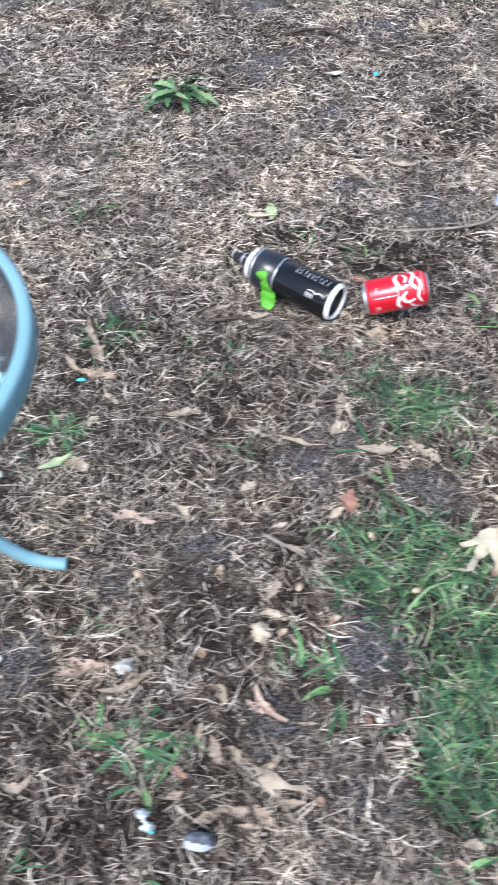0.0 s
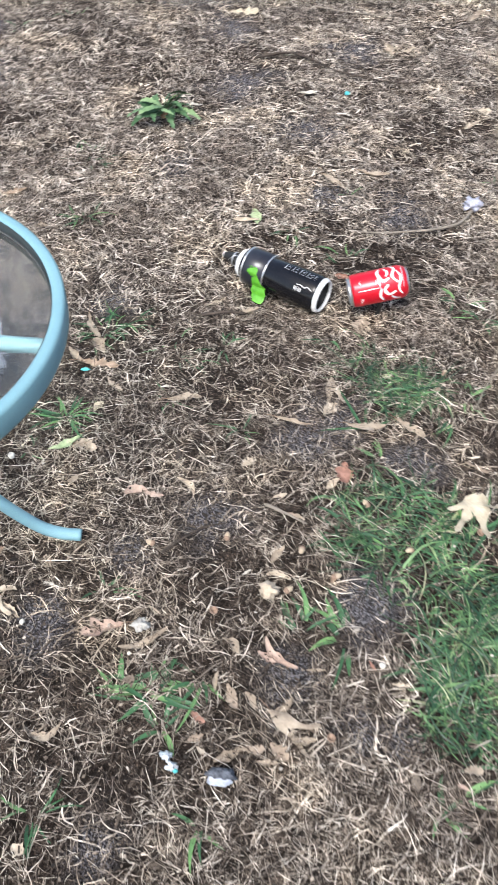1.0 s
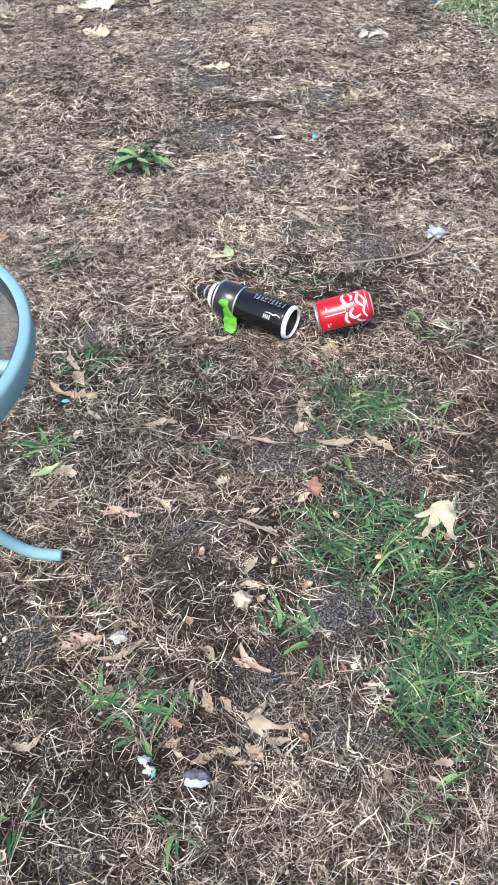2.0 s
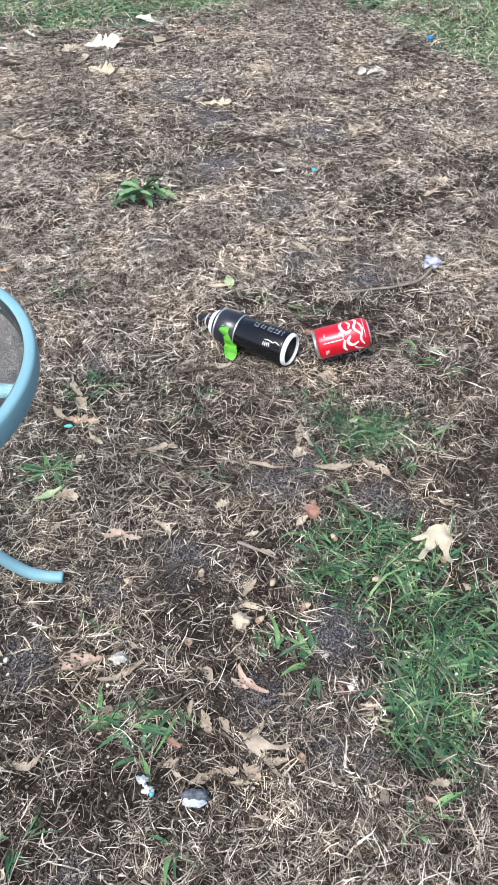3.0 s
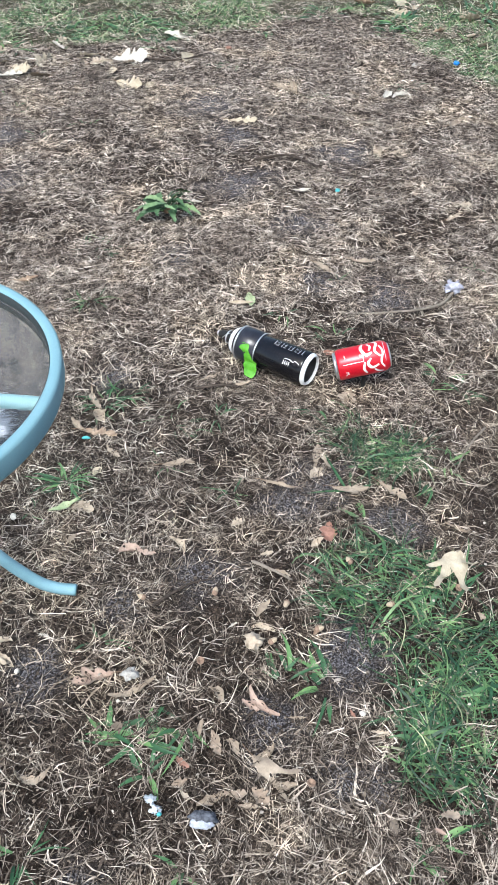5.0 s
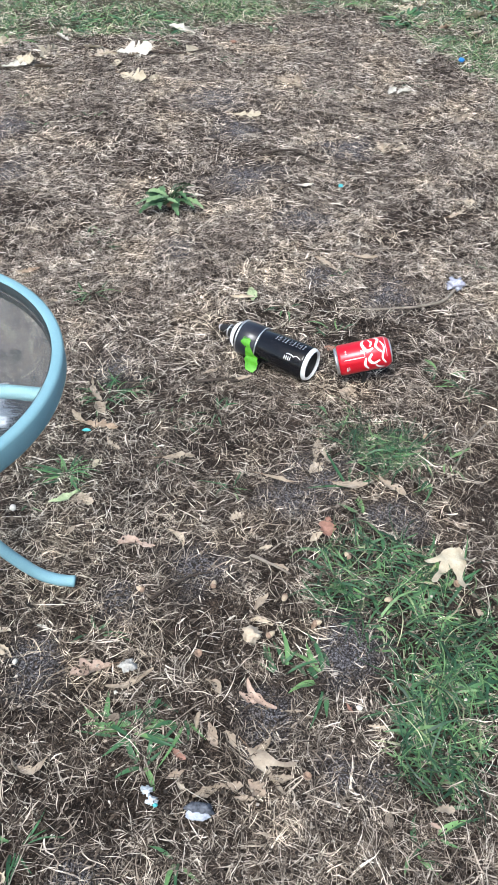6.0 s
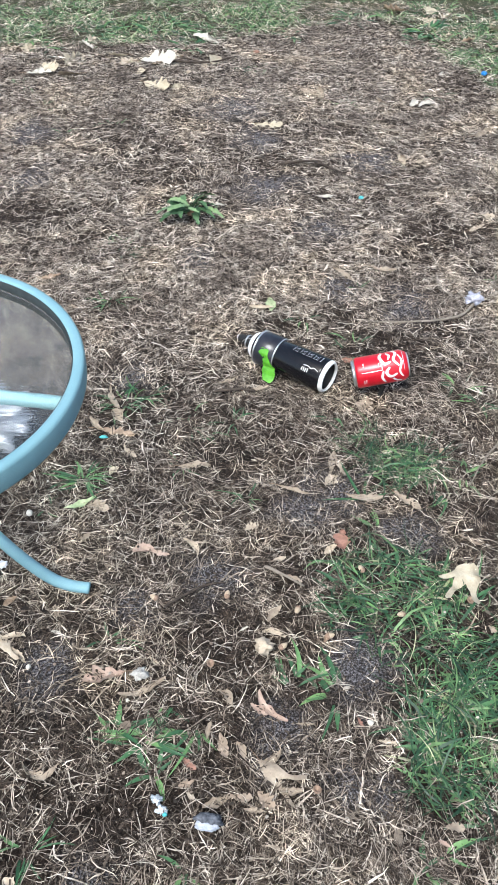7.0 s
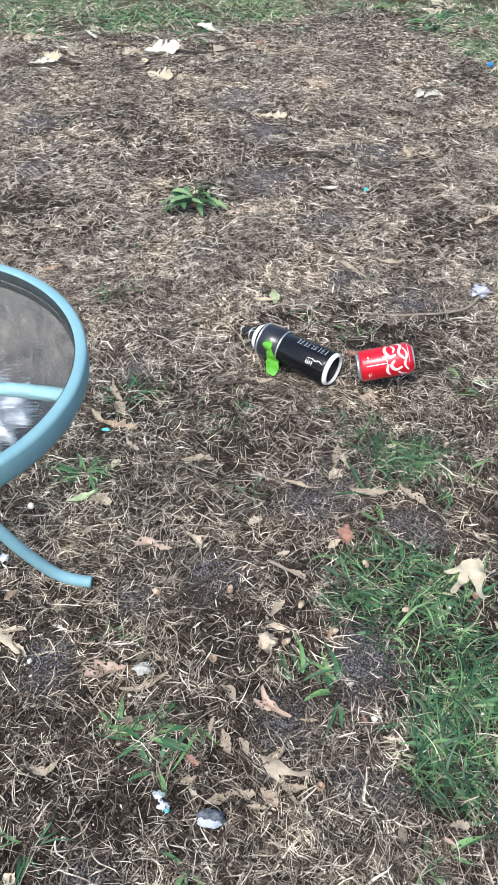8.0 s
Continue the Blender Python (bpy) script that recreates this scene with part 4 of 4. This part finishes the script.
def black_bottle():
    # x runs from the open rim to the nozzle
    b = obj("bottle", None, None, along((0.116, 1.150, 0.047), (-0.072, 1.275, 0.049)) @ Matrix.Diagonal((1, 1.07, 1.07, 1)))
    R = 0.0328
    part("body", lathe(((0.0285, 0.0035), (R - 0.0006, 0.007), (R, 0.010), (R, 0.112), (R - 0.001, 0.1135)), 64), BLACK, b, "glossy black printed wall", ON_SIDE)
    part("sleeve", lathe(((R - 0.0012, 0.1125), (R + 0.0008, 0.114), (R + 0.0006, 0.152), (R - 0.0005, 0.160), (R - 0.003, 0.163)), 64), SMOKE, b, "dark grey sleeve", ON_SIDE)
    part("seam", lathe(((R + 0.0004, 0.1125), (R + 0.0014, 0.1132), (R + 0.0014, 0.1148), (R + 0.0006, 0.1155)), 64), METAL, b, "thin bright seam", ON_SIDE)
    part("end_ring", lathe(((0.0256, 0.0012), (0.0259, -0.0012), (0.0270, -0.0024), (0.0288, -0.0012), (0.0306, 0.0025), (0.0312, 0.0062), (0.0290, 0.0062), (0.0262, 0.0045)), 64, True), PALE_METAL, b, "broad pale metal end ring", ON_SIDE)
    part("dished_end", lathe(((0.0262, 0.002), (0.0250, 0.014), (0.0200, 0.0205), (0.0080, 0.0225), (0, 0.0230)), 48), RUBBER, b, "dark dished end", ON_SIDE)
    for k in range(4):
        part("end_mark", tube(((0.0218, 0.002 * math.cos(k * 1.57 + 0.5), 0.002 * math.sin(k * 1.57 + 0.5)), (0.0212, 0.011 * math.cos(k * 1.57 + 0.5), 0.011 * math.sin(k * 1.57 + 0.5))), 0.0010, 6, 3), GREY_INK, b)
    part("shoulder", lathe(((R - 0.002, 0.161), (R - 0.0005, 0.1635), (R - 0.0025, 0.166), (0.0265, 0.170)), 64), BLACK, b, "black stepped shoulder", ON_SIDE)
    part("shoulder_ring", lathe(((R - 0.0006, 0.1592), (R + 0.0012, 0.1600), (R + 0.0012, 0.1622), (R - 0.0014, 0.1630)), 64), METAL, b, "bright metal ring at the shoulder", ON_SIDE)
    part("collar", lathe(((0.0262, 0.169), (0.0258, 0.1745), (0.0215, 0.1805), (0.0150, 0.1830), (0.0125, 0.1835)), 48), PALE_METAL, b, "silver metal collar", ON_SIDE)
    nozzle = part("nozzle", lathe(((0.0125, 0.182), (0.0115, 0.196), (0.0095, 0.200), (0.0080, 0.212), (0.0050, 0.219), (0, 0.2205)), 32), RUBBER, b, "black plastic nozzle", ON_SIDE)
    part("nozzle_ring", lathe(((0.0117, 0.1935), (0.0128, 0.1945), (0.0128, 0.1960), (0.0112, 0.1970)), 32), METAL, nozzle, "thin silver ring")
    part("nozzle_tip", lathe(((0.0052, 0.2178), (0.0056, 0.2195), (0.0035, 0.2225), (0, 0.2230)), 24), METAL, nozzle, "small shiny tip")
    part("wire_clip", tube(((0.186, 0.004, 0.012), (0.190, 0.010, 0.015), (0.196, 0.013, 0.010), (0.203, 0.011, 0.002), (0.208, 0.004, -0.004)), 0.0007, 6, 5), METAL, b, "thin bent wire on the nozzle")
    ink = R + 0.0003
    for k in range(9):
        for j in range(4):
            part("print_bar", wrap(((0.016 + 0.0078 * k, 78 + 6 * j), (0.016 + 0.0078 * k + 0.0035 + 0.0025 * ((k * j + k) % 2), 78 + 6 * j)), ink, 0.0009), GREY_INK, b)
    for k in range(4):
        part("emblem_bar", wrap(((0.034 + 0.0042 * k, 26), (0.034 + 0.0042 * k, 40)), ink, 0.0016), WHITE_INK, b, "white printed bar")
    part("emblem_stroke", wrap(((0.012, 42), (0.022, 48), (0.028, 43), (0.036, 47), (0.046, 45)), ink, 0.0014), WHITE_INK, b, "thin white scratch-like stroke")
    # green lobed print that runs off the wall as a loose flap
    flap, R2, rows = bmesh.new(), R + 0.0016, []
    drop = smooth_line(((0, R2 * math.cos(0.75), R2 * math.sin(0.75)), (0, R2 * math.cos(0.48), R2 * math.sin(0.48)), (0, R2 * math.cos(0.2), R2 * math.sin(0.2)), (0, R2 + 0.0004, -0.004), (0, R2 + 0.002, -0.012), (0, R2 + 0.007, -0.022), (0, R2 + 0.015, -0.030)), 4)
    for i, q in enumerate(drop):
        s = i / (len(drop) - 1)
        half = 0.0140 * (float(np.interp(s, (0, 0.10, 0.24, 0.36, 0.50, 0.80, 1), (0.35, 0.80, 0.70, 0.52, 1.0, 1.12, 0.70))) + 0.07 * math.sin(37 * s))
        mid = 0.136 - 0.024 * float(np.interp(s, (0.2, 0.5, 1), (0, 0.7, 1)))
        rows.append([flap.verts.new((mid + half * e, q.y + 0.001 * math.sin(9 * e + i), q.z + 0.0008 * math.cos(7 * e + i))) for e in (-1, -0.4, 0.4, 1)])
    for p, q in zip(rows, rows[1:]):
        for j in range(3):
            flap.faces.new((p[j], p[j + 1], q[j + 1], q[j]))
    part("green_flap", flap, LIME, b, "bright lime green torn film")
    return tagged(b, "black and grey metal bottle on its side in dry grass", "bottle")


black_bottle()


# ---- scraps and twigs ----
def scrap(name, x, y, size, material, seed, label, category, rough=0.4, turn=0, lift=0.006):
    return tagged(part(name, lump_mesh(size, seed, rough, 2.2), material, None, "", pose(x, y, ground_z(x, y) + lift, 0, 0, turn)), label, category)


scrap("foil_scrap", -0.134, 0.324, (0.0058, 0.0055, 0.003), FOIL, 2, "torn scrap of pale foil", "litter", 1.1)
scrap("foil_scrap", -0.127, 0.312, (0.0058, 0.005, 0.003), FOIL, 4, "torn scrap of pale foil", "litter", 1.1)
scrap("teal_scrap", -0.122, 0.307, (0.003, 0.0025, 0.0025), TEAL, 5, "small teal plastic scrap", "litter")
scrap("paper_scrap", -0.422, 0.686, (0.0075, 0.006, 0.003), BAG, 3, "small torn white scrap beside the table leg", "litter", 0.8)
scrap("teal_scrap", -0.309, 0.994, (0.007, 0.003, 0.003), TEAL, 6, "small teal plastic scrap beside dry leaves", "litter")
scrap("teal_scrap", 0.243, 2.00, (0.007, 0.007, 0.004), TEAL, 7, "small green plastic scrap", "litter")
scrap("blue_scrap", 0.759, 2.989, (0.011, 0.011, 0.008), BLUE, 8, "small blue plastic scrap at the edge of the lawn", "litter", 0.1)
scrap("red_scrap", -0.073, 3.165, (0.012, 0.009, 0.005), LEAF["orange"], 9, "small dark red scrap", "litter", 0.5)
scrap("film_scrap", 0.466, 1.486, (0.020, 0.016, 0.012), LILAC, 10, "crumpled lilac plastic film at the end of a twig", "litter", 0.7)
scrap("fluff_tuft", -0.178, 0.500, (0.0105, 0.0085, 0.0055), FLUFF, 11, "tuft of grey fluff between dry leaves", "litter", 0.8)
scrap("dry_fungus", 0.0, 0.548, (0.0125, 0.0115, 0.008), LEAF["pale"], 12, "pale curled dry cap, perhaps a fungus", "fungus", 0.9)
# a small mouse lying on its belly, simplified to two lumps
lump = scrap("mouse", -0.066, 0.300, (0.0165, 0.0078, 0.0085), MOUSE_FUR, 13, "small grey and white mouse lying on dry grass", "litter", 0.45, -8)
part("pale_side", lump_mesh((0.0155, 0.0072, 0.0062), 14, 0.45), MOUSE_FUR_PALE, lump, "pale underside", pose(-0.001, -0.0055, -0.001))


def acorn(x, y, turn, size=1.0):
    a = obj("acorn", None, None, pose(x, y, ground_z(x, y) + 0.012, 0, 80, turn) @ Matrix.Scale(size, 4))
    part("nut", lathe(((0, 0.016), (0.0015, 0.0150), (0.0055, 0.011), (0.0068, 0.005), (0.0066, 0), (0, -0.002)), 20), ACORN, a)
    part("cap", lathe(((0.0072, 0.002), (0.0078, -0.001), (0.0065, -0.005), (0.003, -0.0075), (0, -0.0078)), 20), CAP, a, "scaly brown cap")
    return tagged(a, "small brown acorn on the ground", "acorn", "acorns")


def acorn_cap(x, y, tip=0):
    bm = lathe(((0.0074, 0.006), (0.0080, 0.003), (0.0066, 0.0005), (0, -0.001), (0.0001, 0.0008), (0.0052, 0.002), (0.0064, 0.0045), (0.0068, 0.006)), 20, True)
    return tagged(part("empty_acorn", bm, CAP, None, "", pose(x, y, ground_z(x, y) + 0.010, tip, 12, 0) @ Matrix.Scale(0.72, 4)), "empty reddish acorn cap lying hollow side up", "acorn", "empty acorns")


for spot in ((0.025, 0.55, 30), (0.154, 0.70, 120), (0.211, 0.62, 200), (0.322, 0.985, 70), (0.095, 0.574, 10), (-0.06, 0.64, 80), (-0.17, 0.63, 160), (0.05, 0.62, 250)):
    acorn(*spot, 0.62)
for spot in ((-0.078, 0.52, 10), (0.071, 0.343, -10), (0.319, 0.65, 15)):
    acorn_cap(*spot)


def pebble(x, y, s, seed):
    return tagged(part("pebble", lump_mesh((0.8 * s, 0.65 * s, 0.55 * s), seed, 0.3, 1.5, 2), PEBBLE, None, "", pose(x, y, ground_z(x, y) + 0.004, 0, 0, 40 * seed)), "small pale pebble on the soil", "pebble", "pebbles")


for k, spot in enumerate(((-0.341, 0.509, 0.0055), (-0.405, 0.800, 0.0085), (0.149, 0.443, 0.006), (-0.245, 0.27, 0.004), (-0.43, 0.71, 0.005), (-0.19, 0.46, 0.004), (0.11, 0.31, 0.0045))):
    pebble(*spot, k + 20)


def twig(points, radius, material, label):
    pts = [(x, y, ground_z(x, y) + z) for x, y, z in points]
    base = Vector(pts[0])
    bm = tube([Vector(p) - base for p in pts], radius, 8, 6, 0.5)
    for v in bm.verts:
        v.co += 0.0012 * noise.noise_vector(v.co * 90)
    return tagged(part("twig", bm, material, None, "", pose(*base)), label, "twig", "twigs")


twig(((0.467, 1.48, 0.014), (0.434, 1.433, 0.012), (0.40, 1.412, 0.012), (0.355, 1.401, 0.012), (0.267, 1.396, 0.012), (0.205, 1.407, 0.008)), 0.0038, TWIG_PALE, "curved grey twig lying on dry grass")
twig(((0.013, 2.197, 0.012), (0.112, 2.205, 0.014), (0.207, 2.139, 0.010)), 0.0042, TWIG, "dark brown twig on dry grass")
twig(((0.22, 2.12, 0.012), (0.36, 2.06, 0.012), (0.48, 2.06, 0.008)), 0.0022, TWIG, "thin dark twig on dry grass")
twig(((-0.155, 0.615, 0.012), (-0.10, 0.655, 0.012), (-0.062, 0.665, 0.010)), 0.0022, TWIG, "thin brown twig on dry grass")
twig(((-0.11, 1.135, 0.012), (-0.06, 1.14, 0.014), (-0.03, 1.135, 0.012)), 0.0035, TWIG, "dark broken twig beside a bottle")
twig(((-0.38, 3.02, 0.015), (-0.25, 3.02, 0.014), (-0.15, 3.10, 0.012)), 0.0045, TWIG, "thin dark twig near the lawn")
twig(((0.19, 2.50, 0.014), (0.30, 2.46, 0.014), (0.42, 2.45, 0.012)), 0.0026, TWIG_PALE, "grey twig on dry grass")
twig(((-0.001, 0.703, 0.008), (0.030, 0.684, 0.010), (0.061, 0.668, 0.008)), 0.0030, TWIG_PALE, "short grey twig on dry grass")
twig(((0.44, 1.02, 0.010), (0.40, 0.97, 0.014), (0.36, 0.90, 0.010)), 0.0022, TWIG_PALE, "thin grey stalk on dry grass")

# ---- from plan units to metres ----
for ob in scene.objects:
    if ob.parent is None and ob.type in {"MESH", "EMPTY"}:
        ob.matrix_basis = Matrix.Scale(PLAN, 4) @ ob.matrix_basis
